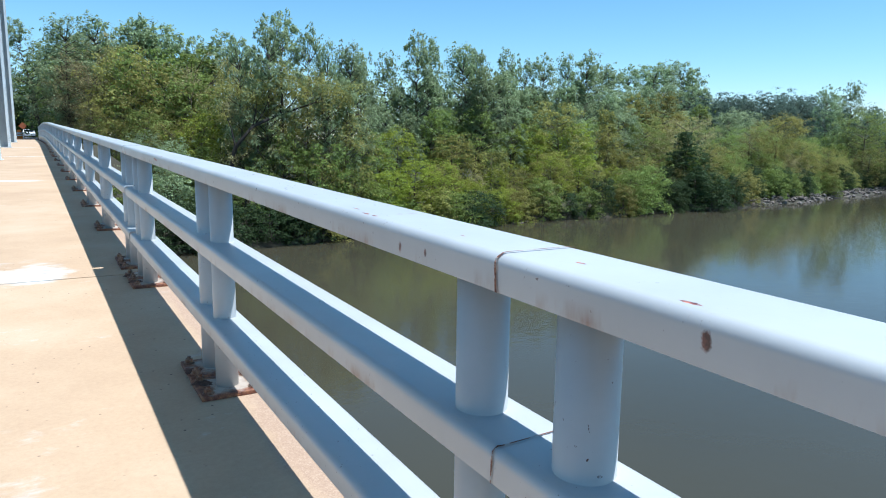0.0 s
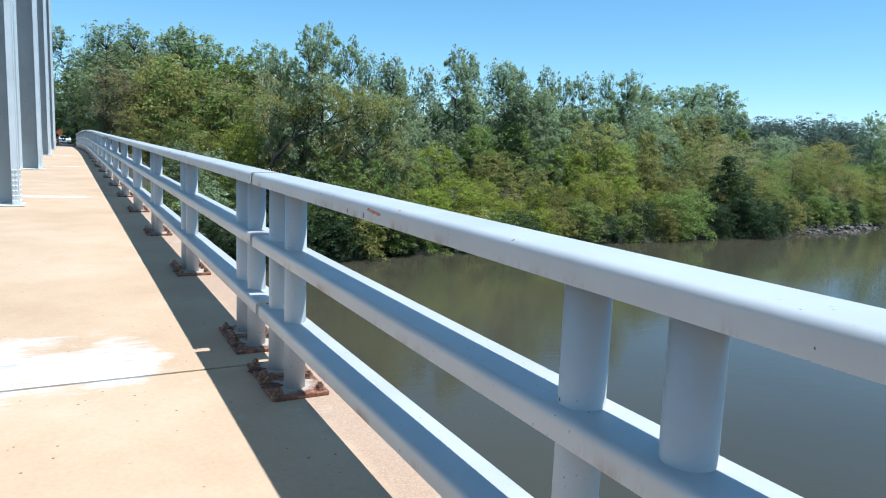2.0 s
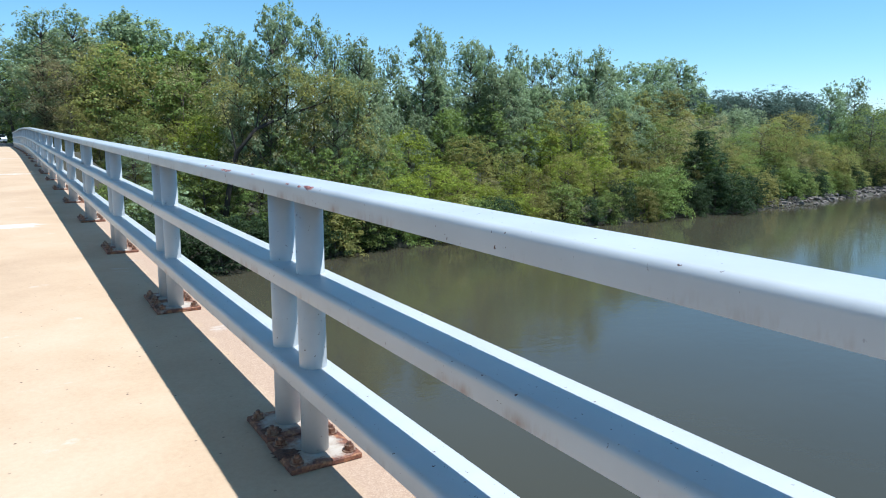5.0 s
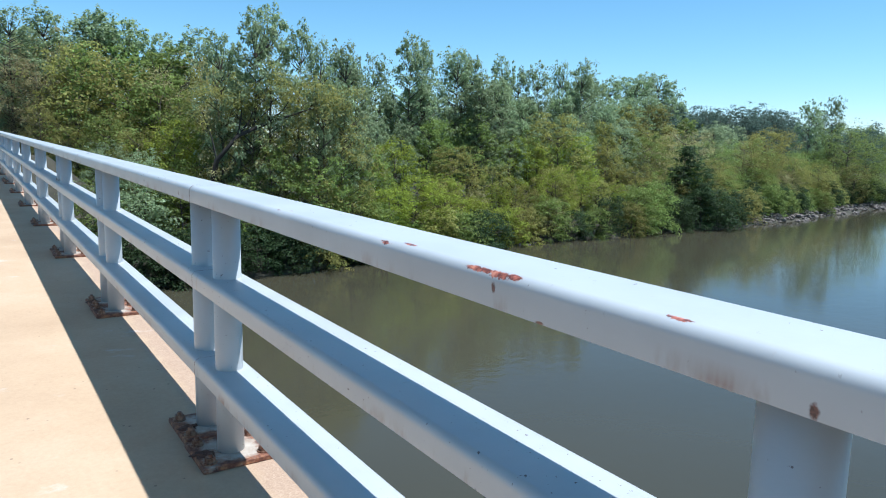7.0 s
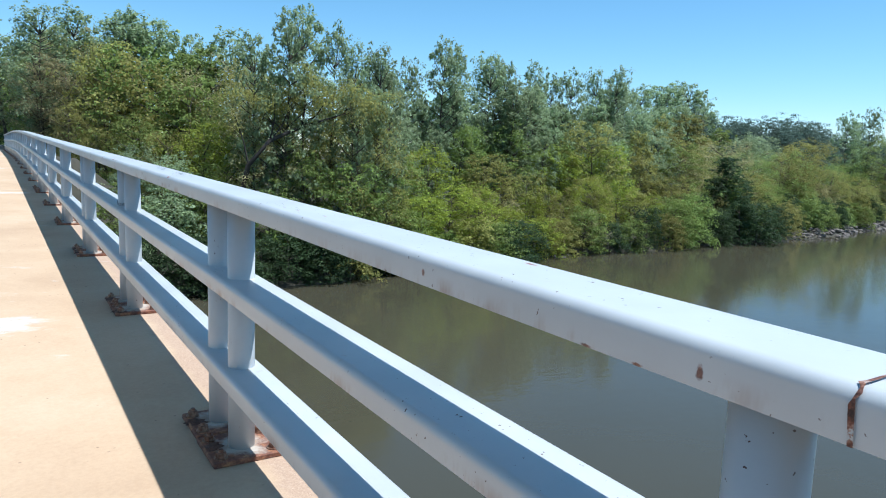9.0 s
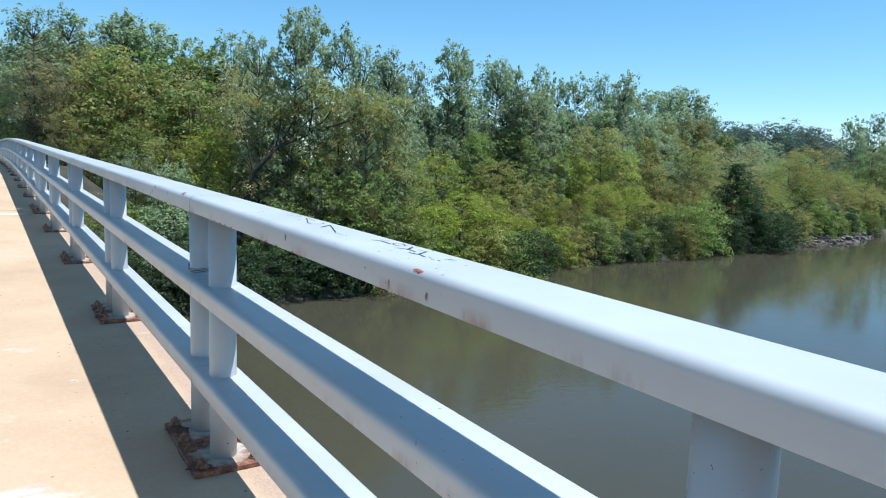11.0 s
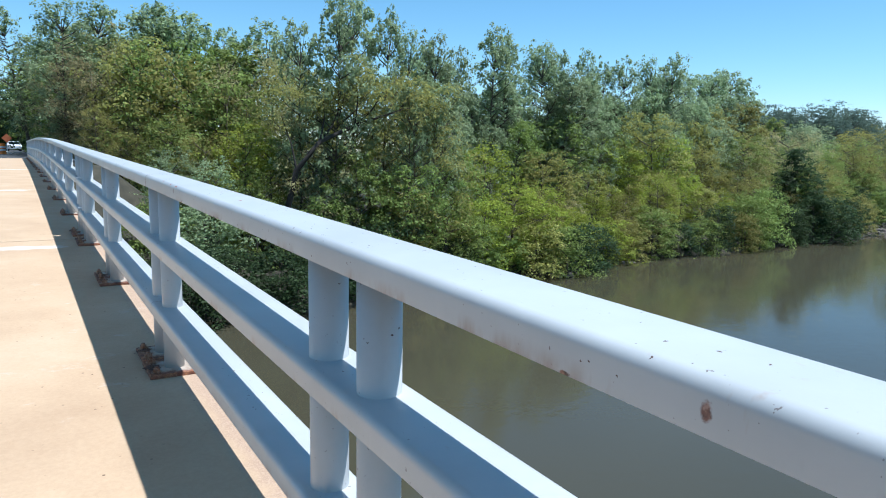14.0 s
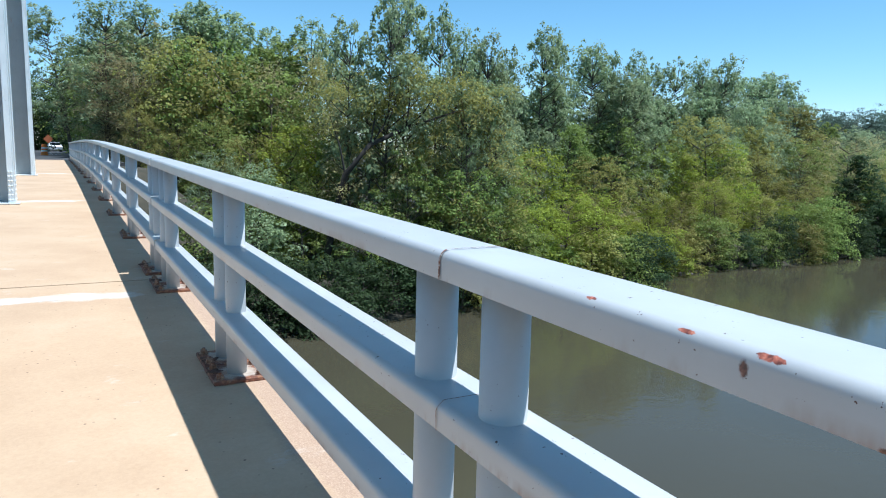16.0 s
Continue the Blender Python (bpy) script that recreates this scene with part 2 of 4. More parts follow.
def concrete():
    """Tan, worn sidewalk concrete with pale patches where the slabs meet."""
    m, t, b = material("tan_concrete", 0.9)
    v = coords(t)
    base = ramp(t, noise_fac(t, v, 1.1, 5, 0.6), [(0.25, (0.425, 0.276, 0.168)), (0.5, (0.515, 0.350, 0.218)), (0.72, (0.585, 0.425, 0.285))])
    fine = noise_fac(t, v, 45.0, 6, 0.75)
    base = blend(t, 0.28, base, ramp(t, fine, [(0.3, (0.36, 0.25, 0.145)), (0.7, (0.58, 0.43, 0.27))]))
    pits = node(t, "ShaderNodeTexVoronoi", Scale=16.0)
    t.links.new(v, pits.inputs["Vector"])
    spot = maths(t, "MULTIPLY", ramp(t, pits.outputs["Distance"], [(0.06, (1, 1, 1)), (0.11, (0, 0, 0))]),
                 ramp(t, noise_fac(t, v, 3.0, 3), [(0.48, (0, 0, 0)), (0.58, (1, 1, 1))]))
    base = blend(t, spot, base, (0.13, 0.075, 0.045))
    # pale wear: a soft band along each slab joint, broken up by noise
    xyz = t.nodes.new("ShaderNodeSeparateXYZ")
    t.links.new(v, xyz.inputs[0])
    worn = None
    for y0, half, x1 in ((6.30, 0.78, 0.30), (15.8, 0.30, 0.28), (25.42, 0.20, 0.60), (33.3, 0.28, 0.45), (43.4, 0.3, 0.5)):
        near = maths(t, "SUBTRACT", 1.0, maths(t, "DIVIDE", maths(t, "ABSOLUTE", maths(t, "SUBTRACT", xyz.outputs["Y"], y0)), half), True)
        side = maths(t, "MULTIPLY", maths(t, "SUBTRACT", x1, xyz.outputs["X"]), 3.5, True)
        one = maths(t, "MULTIPLY", near, side)
        worn = one if worn is None else maths(t, "MAXIMUM", worn, one)
    rough_edge = noise_fac(t, coords(t, (1.0, 1.5, 1.0)), 2.6, 9, 0.66)
    worn = ramp(t, maths(t, "ADD", worn, maths(t, "MULTIPLY", maths(t, "SUBTRACT", rough_edge, 0.5), 2.3)), [(0.28, (0, 0, 0)), (0.85, (0.92, 0.92, 0.92))])
    chalk = ramp(t, noise_fac(t, coords(t, (0.8, 4.0, 1.0)), 4.0, 6, 0.7), [(0.38, (0.42, 0.38, 0.34)), (0.5, (0.70, 0.66, 0.60)), (0.7, (0.76, 0.72, 0.67))])
    # coarse aggregate laid bare along the outer edge
    stones = node(t, "ShaderNodeTexVoronoi", Scale=190.0)
    t.links.new(v, stones.inputs["Vector"])
    grit = ramp(t, stones.outputs["Color"], [(0.1, (0.35, 0.225, 0.15)), (0.6, (0.43, 0.29, 0.195)), (0.95, (0.50, 0.36, 0.255))])
    edge = maths(t, "MULTIPLY", maths(t, "ADD", maths(t, "SUBTRACT", xyz.outputs["X"], 0.69), maths(t, "MULTIPLY", maths(t, "SUBTRACT", rough_edge, 0.5), 0.25)), 14.0, True)
    base = blend(t, maths(t, "MULTIPLY", edge, 0.85), base, grit)
    t.links.new(blend(t, worn, base, chalk), b.inputs["Base Color"])
    bump(t, b, maths(t, "ADD", fine, maths(t, "MULTIPLY", spot, -0.6)), 0.25, 0.006)
    return m


CONCRETE = concrete()


def plain(name, a, c, scale=8.0, rough=0.8, relief=0.2, metal=0.0):
    m, t, b = material(name, rough, metal)
    v = coords(t)
    f = noise_fac(t, v, scale, 5, 0.65)
    t.links.new(ramp(t, f, [(0.3, a), (0.7, c)]), b.inputs["Base Color"])
    if relief:
        bump(t, b, noise_fac(t, v, scale * 6, 4), relief, 0.01)
    return m


ASPHALT = plain("asphalt", (0.035, 0.035, 0.037), (0.07, 0.068, 0.065), 3.0, 0.9)
FILLER = plain("joint_filler", (0.03, 0.025, 0.02), (0.09, 0.07, 0.05), 30.0, 0.9)
SOIL = plain("bank_soil", (0.030, 0.028, 0.018), (0.075, 0.064, 0.042), 0.8, 0.95, 0.5)
STONE = plain("bank_stone", (0.07, 0.058, 0.048), (0.26, 0.215, 0.185), 2.5, 0.9, 0.5)
BARK = plain("bark", (0.045, 0.034, 0.026), (0.12, 0.095, 0.075), 6.0, 0.95, 0.6)


def water():
    m, t, b = material("river_water", 0.09)
    v = coords(t)
    c = ramp(t, noise_fac(t, v, 0.03, 3), [(0.35, (0.050, 0.045, 0.028)), (0.65, (0.066, 0.059, 0.038))])
    t.links.new(c, b.inputs["Base Color"])
    b.inputs["IOR"].default_value = 1.33
    waves = maths(t, "ADD", maths(t, "MULTIPLY", noise_fac(t, coords(t, (1.0, 1.6, 1.0)), 1.6, 3, 0.5), 0.6), noise_fac(t, coords(t, (1, 1.3, 1)), 0.22, 3, 0.5))
    bump(t, b, waves, 0.042, 0.25)
    return m


WATER = water()


def foliage(name, dark, light, spread=0.05):
    """Leaves: varied leaf by leaf and tree by tree, letting some light through."""
    m, t, b = material(name, 0.6)
    b.inputs["Specular IOR Level"].default_value = 0.2
    g, o = t.nodes.new("ShaderNodeNewGeometry"), t.nodes.new("ShaderNodeObjectInfo")
    leaf = ramp(t, g.outputs["Random Per Island"], [(0.0, dark), (0.75, light), (1.0, tuple(min(1, c * 1.45) for c in light))])
    hue = t.nodes.new("ShaderNodeHueSaturation")
    t.links.new(leaf, hue.inputs["Color"])
    t.links.new(maths(t, "ADD", maths(t, "MULTIPLY", o.outputs["Random"], spread * 0.35), 0.5 - spread * 0.2), hue.inputs["Hue"])
    t.links.new(maths(t, "ADD", maths(t, "MULTIPLY", o.outputs["Random"], 0.45), 0.95), hue.inputs["Value"])
    t.links.new(hue.outputs[0], b.inputs["Base Color"])
    tr = t.nodes.new("ShaderNodeBsdfTranslucent")
    t.links.new(hue.outputs[0], tr.inputs["Color"])
    mix = t.nodes.new("ShaderNodeMixShader")
    mix.inputs[0].default_value = 0.5
    t.links.new(b.outputs[0], mix.inputs[1])
    t.links.new(tr.outputs[0], mix.inputs[2])
    t.links.new(mix.outputs[0], t.nodes["Material Output"].inputs["Surface"])
    return m


LEAF = {
    "cottonwood": foliage("cottonwood_leaves", (0.170, 0.212, 0.105), (0.262, 0.318, 0.168)),
    "green": foliage("green_leaves", (0.130, 0.170, 0.042), (0.205, 0.258, 0.066)),
    "olive": foliage("olive_leaves", (0.192, 0.184, 0.050), (0.268, 0.255, 0.072)),
    "lime": foliage("yellow_green_leaves", (0.172, 0.200, 0.026), (0.250, 0.288, 0.040)),
    "brown": foliage("brownish_leaves", (0.225, 0.200, 0.092), (0.302, 0.270, 0.128)),
    # bluish leaf colour with the haze of distance mixed in
    "far": foliage("haze_tinted_far_leaves", (0.070, 0.100, 0.075), (0.100, 0.140, 0.105)),
    # cedars' own dark green; on bushes and road trees it paints in shade
    "dark": foliage("dark_green_and_shade_leaves", (0.026, 0.042, 0.017), (0.052, 0.080, 0.030)),
}


# ---- mesh helpers ----
def mesh_of(name, verts, faces, mat, smooth=False):
    me = bpy.data.meshes.new(name)
    me.from_pydata(verts, [], faces)
    me.materials.append(mat)
    if smooth:
        me.polygons.foreach_set("use_smooth", [True] * len(me.polygons))
    me.update()
    return me


def empty(name, label, category, group="", kind="", at=(0, 0, 0)):
    ob = tagged(new(name), label, category, group, kind)
    ob.location = at
    return ob


def piece(name, me, parent=None, at=None, label="", turn=0.0, kind=""):
    ob = tagged(new(name, me), label, kind=kind)
    if parent is not None:
        ob.parent = parent
    if at is not None:
        ob.location = at
    if turn:
        ob.rotation_euler = (0, 0, turn)
    return ob


def part(name, bm, mat, parent=None, label="", smooth=False, kind=""):
    me = bpy.data.meshes.new(name)
    bm.to_mesh(me)
    bm.free()
    me.materials.append(mat)
    if smooth:
        me.polygons.foreach_set("use_smooth", [True] * len(me.polygons))
    return piece(name, me, parent, None, label, 0.0, kind)


def box(bm, x0, x1, y0, y1, z0, z1, lift=None, edge=0.0):
    vs = [bm.verts.new((x, y, z + (lift(y) if lift else 0))) for z in (z0, z1) for y in (y0, y1) for x in (x0, x1)]
    fs = [bm.faces.new([vs[i] for i in q]) for q in ((0, 2, 3, 1), (4, 5, 7, 6), (0, 1, 5, 4), (2, 6, 7, 3), (0, 4, 6, 2), (1, 3, 7, 5))]
    if edge:
        es = list({e for f in fs for e in f.edges})
        bmesh.ops.bevel(bm, geom=es, offset=edge, segments=1, affect="EDGES")
    return vs


def tube(bm, points, radii, sides=12, cap=True):
    rings = []
    for i, p in enumerate(points):
        p = Vector(p)
        a = Vector(points[max(i - 1, 0)])
        b = Vector(points[min(i + 1, len(points) - 1)])
        d = (b - a).normalized()
        u = d.orthogonal().normalized() if abs(d.z) < 0.95 else Vector((1, 0, 0))
        u = (u - d * u.dot(d)).normalized()
        w = d.cross(u)
        rings.append([bm.verts.new(p + radii[i] * (math.cos(2 * math.pi * k / sides) * u + math.sin(2 * math.pi * k / sides) * w)) for k in range(sides)])
    for r, s in zip(rings, rings[1:]):
        for k in range(sides):
            bm.faces.new((r[k], r[(k + 1) % sides], s[(k + 1) % sides], s[k]))
    if cap:
        bm.faces.new(rings[0][::-1])
        bm.faces.new(rings[-1])


# ---- the bridge ----
def deck_z(y):
    """Top of the sidewalk: a steady climb that eases into the level past mid-river."""
    if y > 47:
        y = 47
    z = 0.188 + 0.02017 * y + 0.0000356 * y * y
    return z - 0.00079 * (y - 31) ** 2 if y > 31 else z


RAIL_X, RAIL_HALF, RAIL_TOP, RAIL_TALL, RAIL_ROUND = 0.713, 0.085, 1.020, 0.062, 0.020
DECK_LEFT, DECK_RIGHT = -2.3, 0.93
WATER_Z = -7.0
JOINTS = (-14.1, 5.98, 25.93, 45.95, 66.0)


def sidewalk():
    walk_way = empty("sidewalk", "tan concrete bridge sidewalk, worn pale along its joints", "sidewalk", kind="structure")
    for a, b in zip(JOINTS, JOINTS[1:]):
        bm = bmesh.new()
        n = 8
        ys = [a + 0.012 + (b - a - 0.024) * i / n for i in range(n + 1)]
        for y0, y1 in zip(ys, ys[1:]):
            box(bm, DECK_LEFT, DECK_RIGHT, y0, y1, -0.32, 0.0, deck_z)
        bmesh.ops.remove_doubles(bm, verts=bm.verts, dist=0.0005)
        inner = [f for f in bm.faces if abs(f.normal.y) > 0.9 and min(abs(f.calc_center_median().y - ys[0]), abs(f.calc_center_median().y - ys[-1])) > 0.05]
        bmesh.ops.delete(bm, geom=inner, context="FACES_ONLY")
        part("slab", bm, CONCRETE, walk_way)
        bm = bmesh.new()
        box(bm, DECK_LEFT, DECK_RIGHT - 0.01, b - 0.013, b + 0.013, -0.3, -0.018, deck_z)
        part("joint_filler", bm, FILLER, walk_way, "dark compressed filler in the slab joint")
    return walk_way


sidewalk()


def channel(bm, y0, y1, top, step=0.6):
    """An inverted, round-shouldered steel channel that follows the deck."""
    outer, inner = [], []
    r, wall = RAIL_ROUND, 0.007
    for base, h, rr in ((outer, RAIL_HALF, r), (inner, RAIL_HALF - wall, r - wall)):
        low = -RAIL_TALL
        t0 = 0.0 if base is outer else -wall
        base.append((-h, low))
        base += [(-h + rr - rr * math.cos(a), t0 - rr + rr * math.sin(a)) for a in [math.pi / 2 * k / 5 for k in range(6)]]
        base += [(h - rr + rr * math.sin(a), t0 - rr + rr * math.cos(a)) for a in [math.pi / 2 * k / 5 for k in range(6)]]
        base.append((h, low))
    loop = outer + inner[::-1]
    n = max(1, round((y1 - y0) / step))
    rings = []
    for i in range(n + 1):
        y = y0 + (y1 - y0) * i / n
        rings.append([bm.verts.new((RAIL_X + x, y, deck_z(y) + top + z)) for x, z in loop])
    m = len(loop)
    for a, b in zip(rings, rings[1:]):
        for k in range(m):
            bm.faces.new((a[k], b[k], b[(k + 1) % m], a[(k + 1) % m]))
    half = len(outer)
    for ring, flip in ((rings[0], False), (rings[-1], True)):
        for k in range(half - 1):
            q = (ring[k], ring[k + 1], ring[m - 2 - k], ring[m - 1 - k])
            bm.faces.new(q[::-1] if flip else q)


def weld(bm, y, top):
    """A low, uneven weld bead over a splice of the channel."""
    r, grow = RAIL_ROUND, 0.0025
    prof = [(-RAIL_HALF - grow, -RAIL_TALL)]
    prof += [(-RAIL_HALF + r - (r + grow) * math.cos(a), -r + (r + grow) * math.sin(a)) for a in [math.pi / 2 * k / 5 for k in range(6)]]
    prof += [(RAIL_HALF - r + (r + grow) * math.sin(a), -r + (r + grow) * math.cos(a)) for a in [math.pi / 2 * k / 5 for k in range(6)]]
    prof.append((RAIL_HALF + grow, -RAIL_TALL))
    rows = []
    for i, (x, z) in enumerate(prof):
        j = random.uniform(-0.003, 0.003)
        w = random.uniform(0.0014, 0.004) if top > 0.9 else random.uniform(0.001, 0.0025)
        rows.append([bm.verts.new((RAIL_X + x, y + j + d, deck_z(y) + top + z)) for d in (-w, w)])
    for a, b in zip(rows, rows[1:]):
        bm.faces.new((a[0], b[0], b[1], a[1]))


def post_mesh():
    bm = bmesh.new()
    tube(bm, [(0, 0, 0.012), (0, 0, 0.3), (0, 0, RAIL_TOP - 0.02)], [0.0505] * 3, 24)
    me = bpy.data.meshes.new("post")
    bm.to_mesh(me)
    bm.free()
    me.materials.append(RAIL_PAINT)
    me.polygons.foreach_set("use_smooth", [len(p.vertices) == 4 for p in me.polygons])
    return me


def plate_mesh():
    bm = bmesh.new()
    box(bm, -0.14, 0.135, -0.125, 0.139, 0.0, 0.022, None, 0.004)
    me = bpy.data.meshes.new("base_plate")
    bm.to_mesh(me)
    bm.free()
    me.materials.append(PLATE_PAINT)
    return me


def bolt_mesh():
    bm = bmesh.new()
    bmesh.ops.create_cone(bm, cap_ends=True, segments=14, radius1=0.026, radius2=0.026, depth=0.005, matrix=Matrix.Translation((0, 0, 0.0025)))
    bmesh.ops.create_cone(bm, cap_ends=True, segments=6, radius1=0.020, radius2=0.019, depth=0.018, matrix=Matrix.Translation((0, 0, 0.014)))
    bmesh.ops.create_cone(bm, cap_ends=True, segments=10, radius1=0.0105, radius2=0.009, depth=0.012, matrix=Matrix.Translation((0, 0, 0.028)))
    me = bpy.data.meshes.new("bolt")
    bm.to_mesh(me)
    bm.free()
    me.materials.append(BOLT)
    return me


PAIR = 0.29
def crust_mesh(seed):
    """A low lump of flaking rust and dirt caught round the bolts."""
    bm = bmesh.new()
    bmesh.ops.create_icosphere(bm, subdivisions=3, radius=1.0)
    for v in bm.verts:
        d = v.co.copy()
        k = 1 + 0.75 * noise.noise(d * 1.7 + Vector((seed * 7.3, 0, 0))) + 0.35 * noise.noise(d * 5.0 + Vector((0, seed * 3.1, 0)))
        v.co = Vector((d.x * k * 0.030, d.y * k * 0.045, d.z * max(0.3, k) * 0.008))
    me = bpy.data.meshes.new("rust_crust")
    bm.to_mesh(me)
    bm.free()
    me.materials.append(CRUST)
    return me


CRUST = plain("rust_crust", (0.05, 0.022, 0.014), (0.16, 0.075, 0.045), 40.0, 0.95, 0.6)
CRUSTS = [crust_mesh(1), crust_mesh(2)]
POST, PLATE, BOLT_MESH = post_mesh(), plate_mesh(), bolt_mesh()


def railing(y0, y1, pairs, splices, label):
    """One run of railing between two expansion joints: three channel rails on pairs of pipe posts."""
    run = empty("bridge_railing", label, "railing", "railing runs along the sidewalk")
    for name, top, slip in (("top_rail", RAIL_TOP, 0.09), ("middle_rail", 0.691, 0.09), ("bottom_rail", 0.343, -0.05)):
        bm = bmesh.new()
        channel(bm, y0 + slip + 0.029, y1 + slip - 0.03, top)
        rail = part(name, bm, RAIL_PAINT, run)
        for f in rail.data.polygons:
            f.use_smooth = abs(f.normal.y) < 0.7
        rail.data.set_sharp_from_angle(angle=radians(40))
        for y in splices:
            bm = bmesh.new()
            weld(bm, y, top)
            part("weld_seam", bm, SEAM, rail, "cracked rusty weld seam")
    for y in pairs:
        for d in (0.0, PAIR):
            z = deck_z(y + d)
            piece("post", POST, run, (RAIL_X, y + d, z))
        for d, turned in ((0.0, 0.0), (PAIR, math.pi)):
            plate = piece("base_plate", PLATE, run, (RAIL_X, y + d, deck_z(y + d)), "white-painted steel base plate, rusting at its edges")
            plate.rotation_euler = (math.atan2(deck_z(y + PAIR) - deck_z(y), PAIR), 0, turned)
            if turned:
                plate.rotation_euler.x = -plate.rotation_euler.x
            for bx in (-0.103, 0.1):
                for by in (-0.082, 0.092):
                    piece("anchor_bolt", BOLT_MESH, plate, (bx, by, 0.022), "", random.uniform(0, 1))
            k = random.randrange(2)
            side = 0.1 if turned else -0.1
            piece("rust_crust", CRUSTS[k], plate, (side + random.uniform(-0.015, 0.01), random.uniform(-0.07, 0.07), 0.02), "dark crust of rust and dirt", random.uniform(0, 6))
    return run


BAY = 2.442
WHITE = "white-painted steel bridge railing with paired pipe posts and rust spots"
railing(-14.1, 5.98, [-13.6, -11.2, -8.85, -6.45, -4.05, -1.65, 0.76, 3.155, 5.53], [-8.7, -3.9, 0.89], WHITE)
railing(5.98, 25.93, [6.295] + [8.585 + BAY * k for k in range(7)] + [25.47], [11.185, 16.04, 20.92], WHITE)
railing(25.93, 45.95, [26.23] + [28.53 + BAY * k for k in range(7)] + [45.5], [31.1, 36.0, 40.9], WHITE)
railing(45.95, 66.0, [46.24] + [48.6 + BAY * k for k in range(7)] + [65.5], [51.1, 56.0, 60.9], WHITE)


def truss_column(y):
    """A riveted steel upright of the bridge truss: an H of plates on a foot, with a gusset."""
    z = deck_z(y)
    col = empty("truss_column", "grey painted riveted steel truss column on the sidewalk's edge", "steel column", "uprights of the bridge truss", at=(-1.06, y, z))
    tall = 9.5
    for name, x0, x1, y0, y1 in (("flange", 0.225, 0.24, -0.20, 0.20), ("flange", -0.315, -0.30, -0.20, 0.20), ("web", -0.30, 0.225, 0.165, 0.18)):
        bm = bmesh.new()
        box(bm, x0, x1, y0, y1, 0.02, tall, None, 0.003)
        part(name, bm, WEB_SHADE_PAINT if name == "web" else TRUSS_PAINT, col, "grey web plate, shade of the recess painted into its colour" if name == "web" else "")
    for x0, x1 in ((0.14, 0.2235), (-0.2985, -0.21)):
        for s in (-1, 1):
            bm = bmesh.new()
            box(bm, x0, x1, s * 0.192 - 0.006, s * 0.192 + 0.006, 0.02, tall, None, 0.002)
            part("angle", bm, TRUSS_PAINT, col)
    bm = bmesh.new()
    box(bm, -0.36, 0.30, -0.26, 0.26, 0.0, 0.02, None, 0.003)
    part("foot_plate", bm, TRUSS_PAINT, col)
    bm = bmesh.new()
    bmesh.ops.create_uvsphere(bm, u_segments=8, v_segments=5, radius=0.015)
    knob = bpy.data.meshes.new("rivet")
    bm.to_mesh(knob)
    bm.free()
    knob.materials.append(TRUSS_PAINT)
    for k in range(7):
        for x in (0.16, 0.2):
            piece("rivet", knob, col, (x, -0.199, 0.07 + 0.075 * k))
        for y1 in (-0.12, 0.12):
            piece("rivet", knob, col, (0.241, y1, 0.07 + 0.075 * k))
    return col


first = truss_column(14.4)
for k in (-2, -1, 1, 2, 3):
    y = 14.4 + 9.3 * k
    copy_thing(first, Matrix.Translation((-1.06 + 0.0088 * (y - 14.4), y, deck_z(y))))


def chord():
    bm = bmesh.new()
    box(bm, -1.3, -0.82, -12, 52, 9.7, 10.15, None, 0.01)
    ob = part("truss_top_chord", bm, TRUSS_PAINT)
    return tagged(ob, "grey painted steel top chord of the bridge truss", "steel beam", kind="structure")


chord()


def deck_road(y):
    return deck_z(max(-14.0, min(y, 60.0)))


def roadway():
    bm = bmesh.new()
    ys = [-60 + 5 * i for i in range(25)] + [66.02, 75, 90, 110, 135, 160]
    for a, b in zip(ys, ys[1:]):
        box(bm, -9.8, DECK_LEFT - 0.02 if a < 66 else 3.6, a, b, -0.5, -0.10, deck_road)
    tagged(part("road", bm, ASPHALT), "dark asphalt roadway that runs on past the bridge", "road", kind="structure")


roadway()


# ---- river, banks ----
def shore_y(x):
    """Line of the far bank's waterside."""
    if x < 10:
        base = 52.0 - 0.02 * (x - 10)
    elif x < 42:
        base = 52.0 + 0.18 * (x - 10)
    elif x < 84:
        base = 57.8 + 0.02 * (x - 42)
    else:
        base = 58.6 + 0.16 * (x - 84)
    return base + 0.6 * math.sin(x * 0.31) + 0.4 * math.sin(x * 0.83 + 1.2)


def river():
    bm = bmesh.new()
    vs = [bm.verts.new((x, y, WATER_Z)) for x, y in ((-900, -95), (900, -95), (900, 330), (-900, 330))]
    bm.faces.new(vs)
    tagged(part("river", bm, WATER), "murky green-brown river with faint ripples", "river", kind="structure")


river()


def ground_z(x, y):
    d = y - shore_y(x)
    back = -60 - y
    if back > d:
        d = back
    z = WATER_Z - 2.0 if d < -5 else WATER_Z + 0.4 * d if d < 4 else WATER_Z + 1.6 + 0.05 * (d - 4)
    z = min(z, WATER_Z + 3.5)
    bank = max(0.0, 1 - max(0.0, abs(x + 3.5) - 8) / 7)
    if y > 58 and bank > 0:
        z = max(z, z + (deck_road(y) - 0.35 - z) * bank * min(1, (y - 58) / 6))
    return z + (0.25 * noise.noise((x * 0.3, y * 0.3, 0)) if d > -3 else 0)


